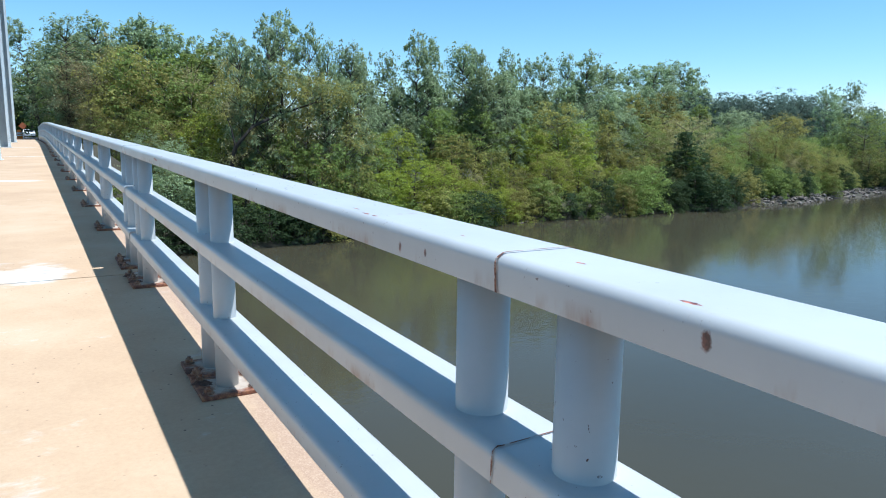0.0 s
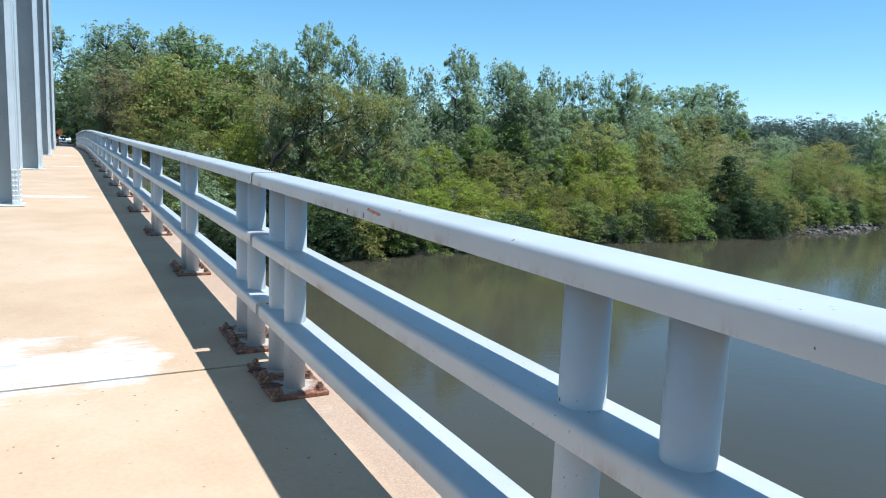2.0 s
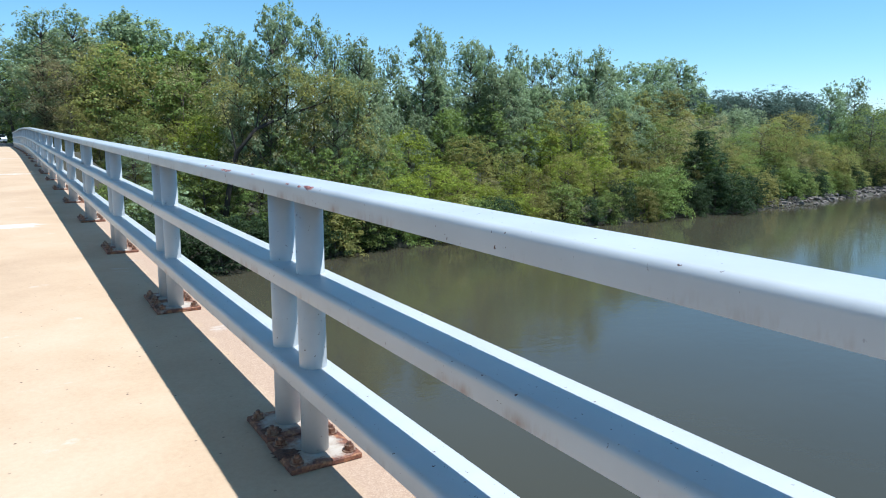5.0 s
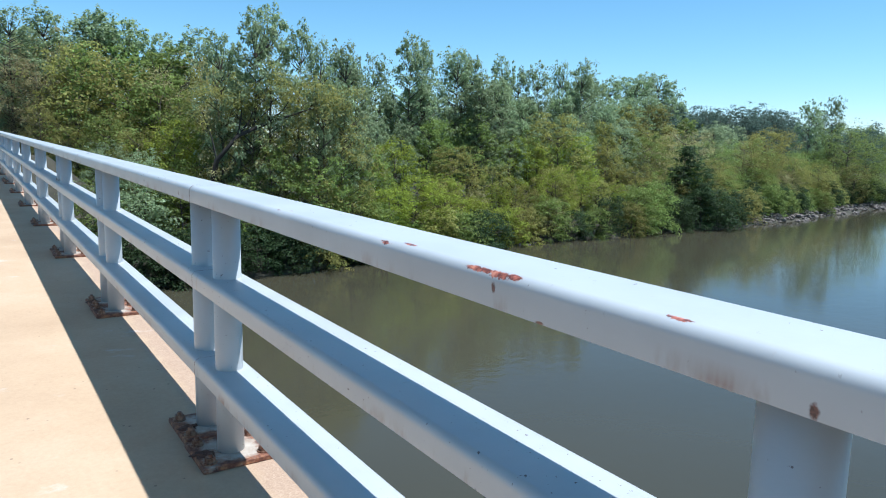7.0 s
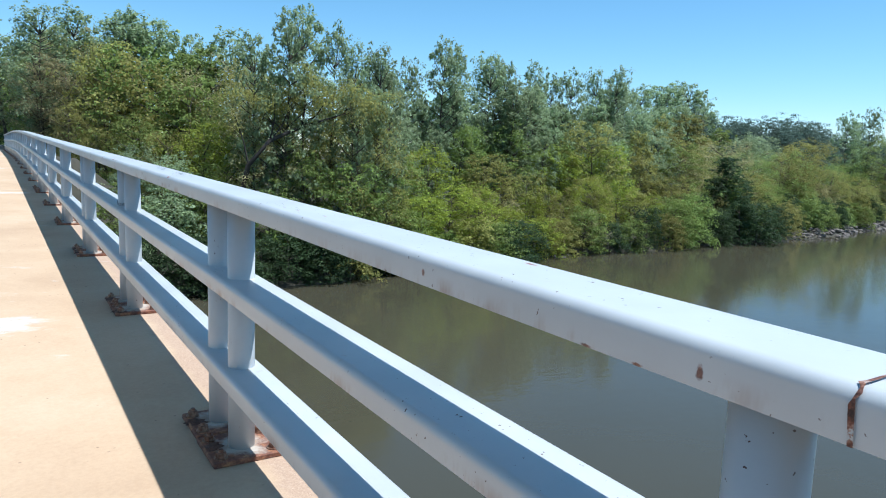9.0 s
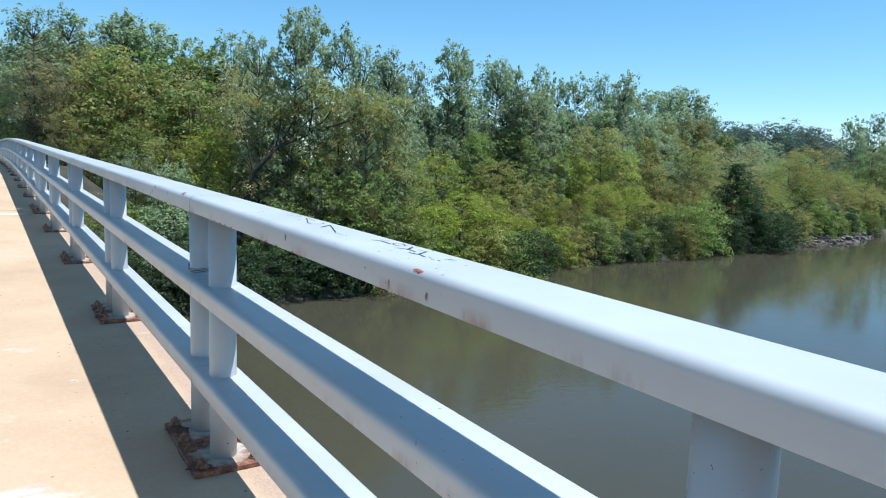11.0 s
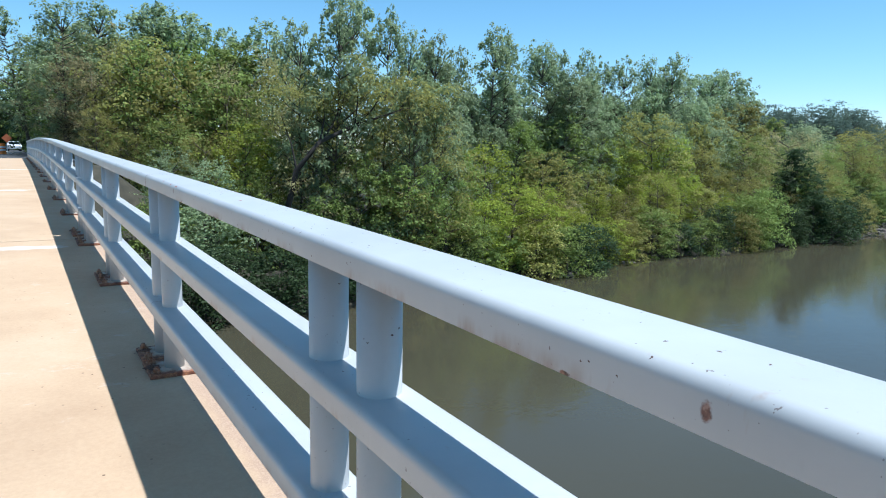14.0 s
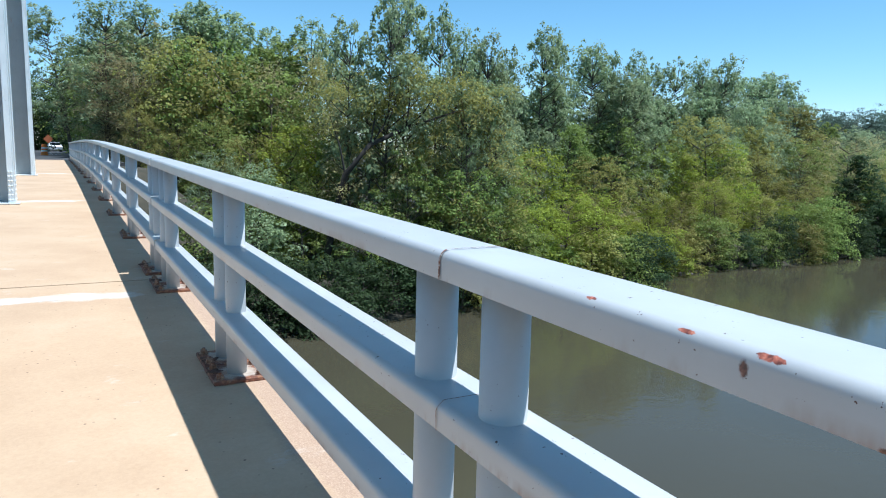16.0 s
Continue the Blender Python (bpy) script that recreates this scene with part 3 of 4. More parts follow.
def ground():
    xs = [-3000, -600, -200] + [-100 + 10 * i for i in range(8)] + [-24 + 1.6 * i for i in range(100)] + [140 + 12 * i for i in range(14)] + [600, 3000]
    ys = [-3000, -400, -100, -70, -62, -55] + [-20, 20, 40] + [44 + 0.9 * i for i in range(32)] + [74 + 5 * i for i in range(12)] + [150, 200, 300, 600, 3000]
    verts = [(x, y, ground_z(x, y)) for y in ys for x in xs]
    n = len(xs)
    faces = [(j * n + i, j * n + i + 1, (j + 1) * n + i + 1, (j + 1) * n + i) for j in range(len(ys) - 1) for i in range(n - 1)]
    tagged(new("ground", mesh_of("ground", verts, faces, SOIL, True)), "brown soil of the river banks", "ground", kind="structure")


ground()


# ---- trees ----
def leaf_blades(p, d, length, width, rng, follow=1.0, hang=0.0):
    """Kite-shaped blades at the points p that face roughly along d, as one array of corners."""
    n = len(p)
    nrm = d * follow + rng.normal(size=(n, 3)) * 0.32 + np.array((0, 0, 0.45 + 0.2 * hang))
    nrm /= np.linalg.norm(nrm, axis=1)[:, None]
    aim = rng.normal(size=(n, 3)) + np.array((0, 0, -hang))
    u = aim - nrm * (aim * nrm).sum(1)[:, None]
    u /= np.linalg.norm(u, axis=1)[:, None]
    w = np.cross(nrm, u)
    s = (0.6 + 0.8 * rng.random(n))[:, None]
    u, w = u * s * length, w * s * width
    return np.stack([p - u, p - u * 0.1 - w, p + u, p - u * 0.1 + w], 1).reshape(-1, 3)


def leaf_cloud(centres, radii, counts, length, width, rng, follow=1.0, hang=0.0, droop=0.0):
    """Leaves on the ragged outer shell of each clump, thinner underneath."""
    pos, out = [], []
    for c, r, n in zip(centres, radii, counts):
        d = rng.normal(size=(n, 3))
        d[:, 2] = np.where(d[:, 2] < -0.35, np.abs(d[:, 2]) * 0.8, d[:, 2])
        d /= np.linalg.norm(d, axis=1)[:, None]
        lump = 1 + 0.22 * np.sin(d[:, 0] * 5.1 + c[0] * 3) * np.sin(d[:, 1] * 4.3 + c[1] * 3) + 0.14 * np.sin(d[:, 2] * 9 + c[2])
        rad = (0.62 + 0.48 * rng.random(n) ** 0.7) * lump
        p = np.asarray(c) + d * rad[:, None] * np.asarray(r)
        p[:, 2] -= droop * rng.random(n) ** 2
        pos.append(p)
        out.append(d)
    return leaf_blades(np.concatenate(pos), np.concatenate(out), length, width, rng, follow, hang)


def leaf_mesh(name, verts, mat):
    n = len(verts) // 4
    me = bpy.data.meshes.new(name)
    me.vertices.add(n * 4)
    me.vertices.foreach_set("co", verts.astype(np.float32).ravel())
    me.loops.add(n * 4)
    me.loops.foreach_set("vertex_index", np.arange(n * 4, dtype=np.int32))
    me.polygons.add(n)
    me.polygons.foreach_set("loop_start", np.arange(0, n * 4, 4, dtype=np.int32))
    me.materials.append(mat)
    me.update(calc_edges=True)
    me.validate()
    return me


# length and width of a blade, how far it follows its clump, how far it hangs, droop of the twigs, size of a clump
LEAVES = {"tall": (0.135, 0.092, 0.8, 0.8, 0.15, 0.20), "round": (0.115, 0.075, 1.1, 0.3, 0.1, 0.25), "willow": (0.125, 0.036, 0.8, 2.2, 0.75, 0.22),
          "shrub": (0.105, 0.066, 1.1, 0.3, 0.1, 0.26), "cone": (0.10, 0.05, 1.0, 0.2, 0.1, 0.26)}


def tree_model(seed, tall, wide, trunk_r, bare, clumps, leaves, style):
    """Trunk with limbs, and a crown of leaf clumps at the limbs' ends. Unit: metres, foot at 0."""
    rng = np.random.default_rng(seed)
    bm = bmesh.new()
    lean = rng.normal(size=2) * 0.04 * tall
    spine = [(lean[0] * f * f + 0.1 * math.sin(5 * f + seed), lean[1] * f * f + 0.1 * math.cos(4 * f), tall * 0.86 * f) for f in (0, 0.15, 0.35, 0.55, 0.75, 1.0)]
    tube(bm, spine, [trunk_r * (1.25, 1, 0.8, 0.55, 0.3, 0.1)[i] for i in range(6)], 8)
    length, width, follow, hang, droop, size = LEAVES[style]
    centres, radii, counts = [], [], []
    for k in range(clumps):
        f = bare + (1 - bare) * (k + 0.5) / clumps
        ang = k * 2.4 + rng.normal() * 0.5
        if style == "tall":
            reach = wide * (0.30 + 0.8 * math.sin(math.pi * min(1, (f - bare) / (1 - bare) * 0.85 + 0.12))) * (0.5 + 0.6 * rng.random())
        elif style == "cone":
            reach = wide * (1.02 - f) * (0.8 + 0.3 * rng.random())
        elif style == "shrub":
            reach = wide * math.sqrt(max(0.05, 1 - (f - 0.2) ** 2 * 1.3)) * (0.45 + 0.6 * rng.random())
        else:
            reach = wide * math.sqrt(max(0.08, 1 - ((f - 0.5) / 0.58) ** 2)) * (0.55 + 0.5 * rng.random())
        s = Vector(spine[0]).lerp(Vector(spine[-1]), min(1, f / 0.95))
        tip = Vector((s.x + math.cos(ang) * reach, s.y + math.sin(ang) * reach, tall * (f + rng.normal() * 0.02)))
        start = Vector((s.x * 0.8, s.y * 0.8, max(0.1, min(tip.z - reach * 0.55, tall * 0.84))))
        mid = start.lerp(tip, 0.55) + Vector((0, 0, -0.06 * reach))
        if k % 2 == 0 or style == "tall":
            tube(bm, [start, mid, tip], [trunk_r * 0.32, trunk_r * 0.2, trunk_r * 0.06], 5, False)
        r = wide * size * (0.7 + 0.75 * rng.random())
        up = 1.1 if style == "tall" else 0.72
        share = leaves / clumps
        centres.append(tip)
        radii.append((r, r, r * up))
        counts.append(int(share * 0.52 * (0.7 + 0.6 * rng.random())))
        for _ in range(3):
            off = Vector(rng.normal(size=3) * r * 0.85)
            centres.append(tip + off)
            radii.append((r * 0.5, r * 0.5, r * 0.5 * up))
            counts.append(int(share * 0.16))
    if style == "tall":
        for k in range(14):
            centres.append(Vector(spine[-1]) + Vector((rng.normal() * wide * 0.36, rng.normal() * wide * 0.36, tall * (0.14 * rng.random() ** 1.4 - 0.01))))
            radii.append((wide * 0.09, wide * 0.09, wide * 0.2))
            counts.append(int(leaves / clumps * 0.35))
    trunk = bpy.data.meshes.new("trunk")
    bm.to_mesh(trunk)
    bm.free()
    trunk.materials.append(BARK)
    trunk.polygons.foreach_set("use_smooth", [True] * len(trunk.polygons))
    return trunk, leaf_cloud(centres, radii, counts, length, width, rng, follow, hang, droop)


MODELS = {
    "tall": [tree_model(10 + i, 17.0, 3.2, 0.20, 0.22, 56, 6000, "tall") for i in range(5)],
    "round": [tree_model(30 + i, 11.0, 3.6, 0.20, 0.10, 52, 7000, "round") for i in range(4)],
    "willow": [tree_model(50 + i, 11.5, 3.8, 0.15, 0.08, 60, 9000, "willow") for i in range(3)],
    "shrub": [tree_model(70 + i, 5.2, 2.9, 0.09, 0.03, 40, 5200, "shrub") for i in range(4)],
    "cone": [tree_model(90 + i, 7.5, 2.3, 0.13, 0.03, 36, 6000, "cone") for i in range(1)],
}
CROWNS = {}


def crown_mesh(style, i, leaf):
    key = (style, i, leaf)
    if key not in CROWNS:
        CROWNS[key] = leaf_mesh("crown", MODELS[style][i][1], LEAF[leaf])
    return CROWNS[key]


WORDS = {
    "cottonwood": "grey-green", "green": "mid-green", "olive": "olive-green", "lime": "yellow-green", "brown": "brownish-olive", "dark": "dark green", "far": "haze-tinted blue-green",
}
KINDS = {"tall": ("cottonwood_tree", "tall %s cottonwood tree with an open crown", "tree"), "round": ("broadleaf_tree", "broad %s leafy tree on the river bank", "tree"),
         "willow": ("willow_tree", "feathery %s willow tree on the river bank", "tree"), "shrub": ("bush", "dense %s bush overhanging the water's edge", "bush"),
         "cone": ("cedar_tree", "%s conical cedar tree on the river bank", "tree")}
rnd = random.Random(5)


def plant(style, leaf, x, y, scale=1.0, stretch=1.0, sink=0.15):
    name, words, cat = KINDS[style]
    i = rnd.randrange(len(MODELS[style]))
    z = ground_z(x, y) - sink
    ob = tagged(new(name), words % WORDS[leaf], cat, "trees of the far bank")
    ob.location, ob.rotation_euler, ob.scale = (x, y, z), (0, 0, rnd.uniform(0, 6.28)), (scale, scale, scale * stretch)
    piece("trunk", MODELS[style][i][0], ob)
    piece("crown", crown_mesh(style, i, leaf), ob)
    return ob


def pick(table):
    return rnd.choices([a for a, _ in table], [b for _, b in table])[0]


def plant_top(style, leaf, x, y, top, wide=1.0):
    """A tree whose crown ends at the height top; wide is its crown's radius over the model's."""
    i = rnd.randrange(len(MODELS[style]))
    foot = ground_z(x, y) - 0.15
    s = (top - foot) / MODELS[style][i][1][:, 2].max()
    name, words, cat = KINDS[style]
    ob = tagged(new(name), words % WORDS[leaf], cat, "trees of the far bank")
    ob.location, ob.rotation_euler, ob.scale = (x, y, foot), (0, 0, rnd.uniform(0, 6.28)), (s * wide, s * wide, s)
    piece("trunk", MODELS[style][i][0], ob)
    piece("crown", crown_mesh(style, i, leaf), ob)
    return ob


# bushes along the waterside, hanging over it; their dark tints paint in the bank's shade
x = 3.0
while x < 200:
    y = shore_y(x) + rnd.uniform(-0.3, 0.8)
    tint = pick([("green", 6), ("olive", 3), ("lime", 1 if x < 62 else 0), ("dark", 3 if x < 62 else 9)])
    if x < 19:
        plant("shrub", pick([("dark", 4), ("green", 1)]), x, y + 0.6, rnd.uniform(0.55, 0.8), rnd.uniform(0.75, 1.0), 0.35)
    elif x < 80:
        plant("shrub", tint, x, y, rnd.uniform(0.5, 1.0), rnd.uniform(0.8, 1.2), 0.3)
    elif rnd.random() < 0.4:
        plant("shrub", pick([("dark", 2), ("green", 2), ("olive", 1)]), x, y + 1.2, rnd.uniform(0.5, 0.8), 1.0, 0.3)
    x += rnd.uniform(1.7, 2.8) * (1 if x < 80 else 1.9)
# low growth over the boulders, mostly in dark leaves that stand for shade
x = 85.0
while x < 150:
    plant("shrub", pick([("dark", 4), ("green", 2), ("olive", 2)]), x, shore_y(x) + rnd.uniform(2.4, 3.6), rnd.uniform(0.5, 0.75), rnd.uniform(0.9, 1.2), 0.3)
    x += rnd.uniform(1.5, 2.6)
# second storey behind them
x = 20.0
while x < 86:
    y = shore_y(x) + rnd.uniform(2.6, 5.5)
    tint = pick([("green", 4), ("olive", 4), ("lime", 3 if 24 < x < 62 else 0), ("brown", 1)])
    plant_top(pick([("round", 3), ("willow", 2)]), tint, x, y, rnd.uniform(-2.6, 0.6) + (0.4 if x > 40 else 0), 1.1)
    x += rnd.uniform(2.4, 3.6)
# the tall row that makes the skyline: x, y, top
NEAR_COTTONWOODS = ((15.4, 59.4, 9.9), (16.9, 57.6, 11.3), (18.5, 58.0, 12.5), (20.8, 58.6, 11.2), (22.6, 58.8, 10.2), (25.1, 59.6, 10.3), (26.9, 60.6, 8.9), (23.8, 57.4, 7.0), (21.6, 56.4, 6.2))
for x, y, top in NEAR_COTTONWOODS:
    plant_top("tall", "cottonwood", x, y, top, rnd.uniform(0.55, 0.72))
TALL_ROW = ((1.2, 93, 14.0), (3.6, 81, 12.9), (6.4, 82, 13.5), (8.8, 81.5, 13.3), (11.2, 79, 13.0), (13.6, 79, 12.7), (15.6, 75, 11.5), (18.4, 74.5, 11.4), (20.6, 76, 10.8), (31.0, 70, 10.4), (34.4, 71, 10.6),
            (38.6, 72, 12.9), (41.4, 72.4, 12.9), (44.7, 72, 12.5), (47.4, 73, 12.0), (50.2, 75, 13.0), (55.1, 76, 12.8), (58.0, 77.5, 11.9), (61.0, 76, 12.6), (64.6, 76.4, 13.2), (67.5, 77, 13.4), (71.5, 80, 11.6))
for x, y, top in TALL_ROW:
    plant_top("tall", "cottonwood", x, y, top + 0.6, rnd.uniform(0.9, 1.1) if x < 22 else rnd.uniform(0.6, 0.85))
for (x, y, top), (x1, y1, top1) in zip(TALL_ROW[9:], TALL_ROW[10:]):
    plant_top("tall", "cottonwood", (x + x1) / 2, y - rnd.uniform(0.5, 2.5), min(top, top1) - rnd.uniform(2.0, 4.5), 0.95)
# poplars further round the bend, and the dark wood beyond
for x, y, top in ((94, 100, 15.3), (99, 103, 14.8), (104, 105, 16.0), (109, 105, 17.2), (117, 108, 16.9), (125, 114, 18.0), (134, 117, 19.9), (139, 117, 17.6), (122, 104, 13.0), (112, 100, 12.5), (103, 97, 11.5)):
    plant_top("tall", "cottonwood", x, y, top + 1.0, 1.05)
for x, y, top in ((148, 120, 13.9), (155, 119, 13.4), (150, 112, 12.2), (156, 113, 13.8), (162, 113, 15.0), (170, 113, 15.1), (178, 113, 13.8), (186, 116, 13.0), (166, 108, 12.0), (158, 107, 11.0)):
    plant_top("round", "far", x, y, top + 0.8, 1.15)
for x, y, top in ((130.2, 78, 12.6), (137.8, 78, 13.8), (134, 79, 11.6)):
    plant_top("tall", "cottonwood", x, y, top, 0.75)
# lower crowns between and in front of the tall ones
x = 28.0
while x < 76:
    plant_top(pick([("round", 2), ("tall", 3), ("willow", 1)]), pick([("cottonwood", 4), ("green", 2), ("olive", 2)]), x, shore_y(x) + rnd.uniform(9, 12), rnd.uniform(4.0, 7.0), 0.95)
    x += rnd.uniform(2.6, 3.8)
x = 12.0
while x < 140:
    plant_top(pick([("round", 1), ("tall", 2)]), pick([("cottonwood", 3), ("green", 2), ("olive", 1)]), x, shore_y(x) + rnd.uniform(20, 27), rnd.uniform(8.6, 10.2) if x < 90 else rnd.uniform(6, 9), 1.2)
    x += rnd.uniform(4.2, 6.2) * (1 if x < 90 else 1.5)
# single crowns that stand out along the bank: kind, tint, x, y, top, crown
RIGHT_BANK = (("willow", "olive", 103.5, 70.0, 6.9, 1.45), ("willow", "olive", 94.0, 67.5, 3.4, 1.3), ("willow", "olive", 108.5, 68.5, 2.8, 1.25), ("willow", "green", 132, 72, 9.5, 1.5), ("willow", "green", 144, 74, 8.6, 1.4),
              ("willow", "olive", 112.7, 66.5, 1.8, 1.2), ("willow", "olive", 127, 68, 1.6, 1.2), ("willow", "green", 136, 69, 4.4, 1.2), ("willow", "brown", 78.5, 67.0, 6.2, 1.3), ("willow", "brown", 72.7, 67.5, 3.0, 1.1),
              ("round", "olive", 82.0, 64.4, 1.6, 1.1), ("shrub", "green", 74.8, 60.3, -2.2, 1.0), ("shrub", "green", 78.6, 60.4, -2.8, 1.0), ("shrub", "green", 101.3, 64.0, -4.2, 0.9))
MIDDLE_BANK = (("round", "cottonwood", 69.5, 70, 6.6, 0.95), ("willow", "olive", 63.4, 68, 3.9, 1.2), ("round", "lime", 58.7, 67.6, 4.0, 1.0), ("willow", "olive", 66.0, 64.4, 0.8, 1.3), ("shrub", "green", 60.2, 61.0, -2.0, 1.05),
               ("round", "lime", 56.4, 63.6, 0.0, 1.2), ("round", "olive", 51.9, 63.6, 0.5, 1.2), ("round", "lime", 51.3, 69.6, 3.9, 1.0), ("round", "lime", 53.6, 68, 3.0, 1.0), ("willow", "olive", 43.4, 63.4, 1.1, 1.2),
               ("round", "green", 44.6, 68.6, 5.8, 1.0), ("round", "olive", 38.9, 64, 2.3, 1.1), ("willow", "olive", 46.2, 61.0, -1.2, 1.2), ("shrub", "brown", 48.4, 60.0, -2.8, 1.0))
NEAR_BANK = (("round", "lime", 31.0, 61.6, 2.9, 0.95), ("round", "lime", 30.7, 57.4, 0.1, 1.2), ("round", "lime", 34.2, 58.0, -0.3, 1.2), ("round", "lime", 27.6, 56.6, -1.1, 1.2), ("round", "green", 27.0, 60.0, 2.3, 1.0),
             ("shrub", "lime", 37.7, 58.4, -2.3, 1.0), ("willow", "olive", 22.2, 56.4, 6.3, 0.95), ("willow", "brown", 16.4, 58.8, 6.0, 0.95), ("willow", "olive", 19.8, 58.4, 5.0, 0.95), ("willow", "olive", 18.1, 61, 6.6, 1.0), ("round", "green", 20.8, 55.2, 1.3, 1.0), ("round", "green", 23.6, 55.2, -0.6, 1.2),
             ("round", "green", 18.0, 56.0, 2.4, 0.8))
ROADSIDE = (("willow", "brown", 5.6, 78, 9.2, 1.15), ("willow", "brown", 3.6, 83, 9.8, 1.1), ("willow", "brown", 8.2, 79.5, 11.0, 1.0), ("round", "olive", 8.0, 75.4, 10.6, 0.85), ("round", "green", 10.0, 74.4, 10.2, 0.9), ("willow", "brown", 15.0, 69.5, 9.9, 0.95),
            ("round", "green", 12.7, 67.6, 7.6, 0.9), ("round", "olive", 11.6, 71.4, 9.0, 1.0), ("willow", "olive", 16.8, 65.6, 9.0, 0.9), ("willow", "olive", 4.9, 71.4, 4.8, 0.95), ("willow", "olive", 6.6, 68.6, 3.3, 1.0))
LOW_ROADSIDE = (("round", "lime", 12.4, 61.8, 3.8, 0.9), ("round", "green", 13.9, 60.8, 3.7, 0.9), ("willow", "olive", 10.4, 63.6, 3.7, 0.95), ("round", "green", 8.8, 67.2, 4.1, 1.0), ("round", "green", 12.2, 58.2, 0.5, 1.0), ("round", "cottonwood", 10.0, 60, 1.4, 1.0),
                ("round", "cottonwood", 8.0, 61.6, 1.9, 1.0), ("round", "green", 15.4, 56, -0.6, 1.1), ("shrub", "dark", 18.6, 54.6, -2.0, 1.1), ("shrub", "green", 6.4, 58.6, -0.6, 1.1), ("shrub", "cottonwood", 9, 57.5, -0.8, 1.2))
# dark leaves at the road's end: the tree tunnel's shade as colour
FAR_ROAD = (("round", "green", 4.9, 90, 12.2, 1.0), ("round", "green", 5.0, 98, 13.0, 1.1), ("round", "green", 4.8, 106, 14.0, 1.25), ("round", "dark", 4.6, 114, 14.6, 1.3), ("round", "dark", 1.0, 172, 16, 1.3), ("willow", "dark", 5.4, 130, 13, 1.2), ("round", "dark", -2, 190, 15, 1.3), ("round", "dark", 3.5, 196, 15, 1.3), ("round", "green", -8, 188, 15, 1.3),
            ("tall", "cottonwood", 8.6, 100, 14.2, 1.1), ("round", "green", 4.4, 168, 17, 1.1), ("willow", "green", -3.5, 176, 17, 1.2), ("round", "olive", -11, 168, 17, 1.1), ("willow", "green", 7.0, 126, 14, 1.0), ("round", "green", 6.8, 140, 15, 1.0),
            ("round", "green", -17, 140, 15, 1.0), ("willow", "olive", -16, 122, 14, 1.0), ("round", "olive", -16.5, 104, 13, 1.0))
# bushes closing the road's end, shade put into their dark leaves
for x in (-9, -6.5, -4, -1.5, 1, 3.5, 6):
    plant("shrub", "dark", x, 181 + 0.4 * x, 1.5, 1.1)
for stand in (RIGHT_BANK, MIDDLE_BANK, NEAR_BANK, ROADSIDE, LOW_ROADSIDE, FAR_ROAD):
    for style, leaf, x, y, top, wide in stand:
        plant_top(style, leaf, x, y, top, wide)
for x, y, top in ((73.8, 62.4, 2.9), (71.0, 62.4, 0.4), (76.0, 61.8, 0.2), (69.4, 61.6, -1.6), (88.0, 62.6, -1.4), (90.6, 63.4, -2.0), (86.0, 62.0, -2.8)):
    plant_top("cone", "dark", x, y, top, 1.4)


# crowns closing the skyline beside the road
rnd.seed(40)
for leaf, x, y, top, wide in (("cottonwood", 5.0, 94, 13.6, 0.9), ("brown", 6.2, 86, 12.4, 0.9), ("cottonwood", 7.6, 88, 13.0, 1.0), ("brown", 9.8, 84, 12.2, 1.0), ("cottonwood", 12.4, 84, 12.2, 1.0), ("green", 14.4, 78, 11.2, 0.9), ("green", 16.6, 77, 10.4, 0.9)):
    plant_top("round", leaf, x, y, top, wide)
# the bank round the bend: dark growth painting in shade behind the boulders, and olive crowns closing it above
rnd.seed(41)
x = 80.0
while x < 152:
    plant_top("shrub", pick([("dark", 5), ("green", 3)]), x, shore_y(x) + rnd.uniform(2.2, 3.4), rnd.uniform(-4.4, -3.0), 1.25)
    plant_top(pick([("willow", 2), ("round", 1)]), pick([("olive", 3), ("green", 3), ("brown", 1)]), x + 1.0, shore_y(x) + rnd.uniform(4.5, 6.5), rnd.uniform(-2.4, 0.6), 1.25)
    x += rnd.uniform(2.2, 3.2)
x = 84.0
while x < 150:
    plant_top("willow", pick([("olive", 2), ("green", 3)]), x, shore_y(x) + rnd.uniform(8.5, 12), rnd.uniform(1.8, 5.0), 1.3)
    x += rnd.uniform(3.6, 5.2)


def far_wood():
    """The wooded skyline far down the river and behind the bank."""
    rng = np.random.default_rng(3)
    cs, rs, ns = [], [], []
    for k in range(460):
        x = rng.uniform(60, 420)
        y = shore_y(min(x, 100)) + rng.uniform(42, 70) + max(0, x - 100) * rng.uniform(0.1, 0.22)
        h = rng.uniform(11, 18) if x > 118 else rng.uniform(10, 14)
        for f in (0.25, 0.5, 0.72, 0.92):
            cs.append((x + rng.normal(), y + rng.normal(), -5.5 + h * f))
            rs.append((2.4, 2.4, h * 0.22))
            ns.append(150)
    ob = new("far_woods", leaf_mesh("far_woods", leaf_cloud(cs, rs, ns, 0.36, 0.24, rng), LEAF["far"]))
    tagged(ob, "grey-green woods along the far river bank, haze mixed into their leaf colour", "woods", kind="stuff")


far_wood()


DARK_BARK = plain("dark_bark", (0.018, 0.014, 0.011), (0.05, 0.04, 0.032), 6.0, 0.95, 0.6)


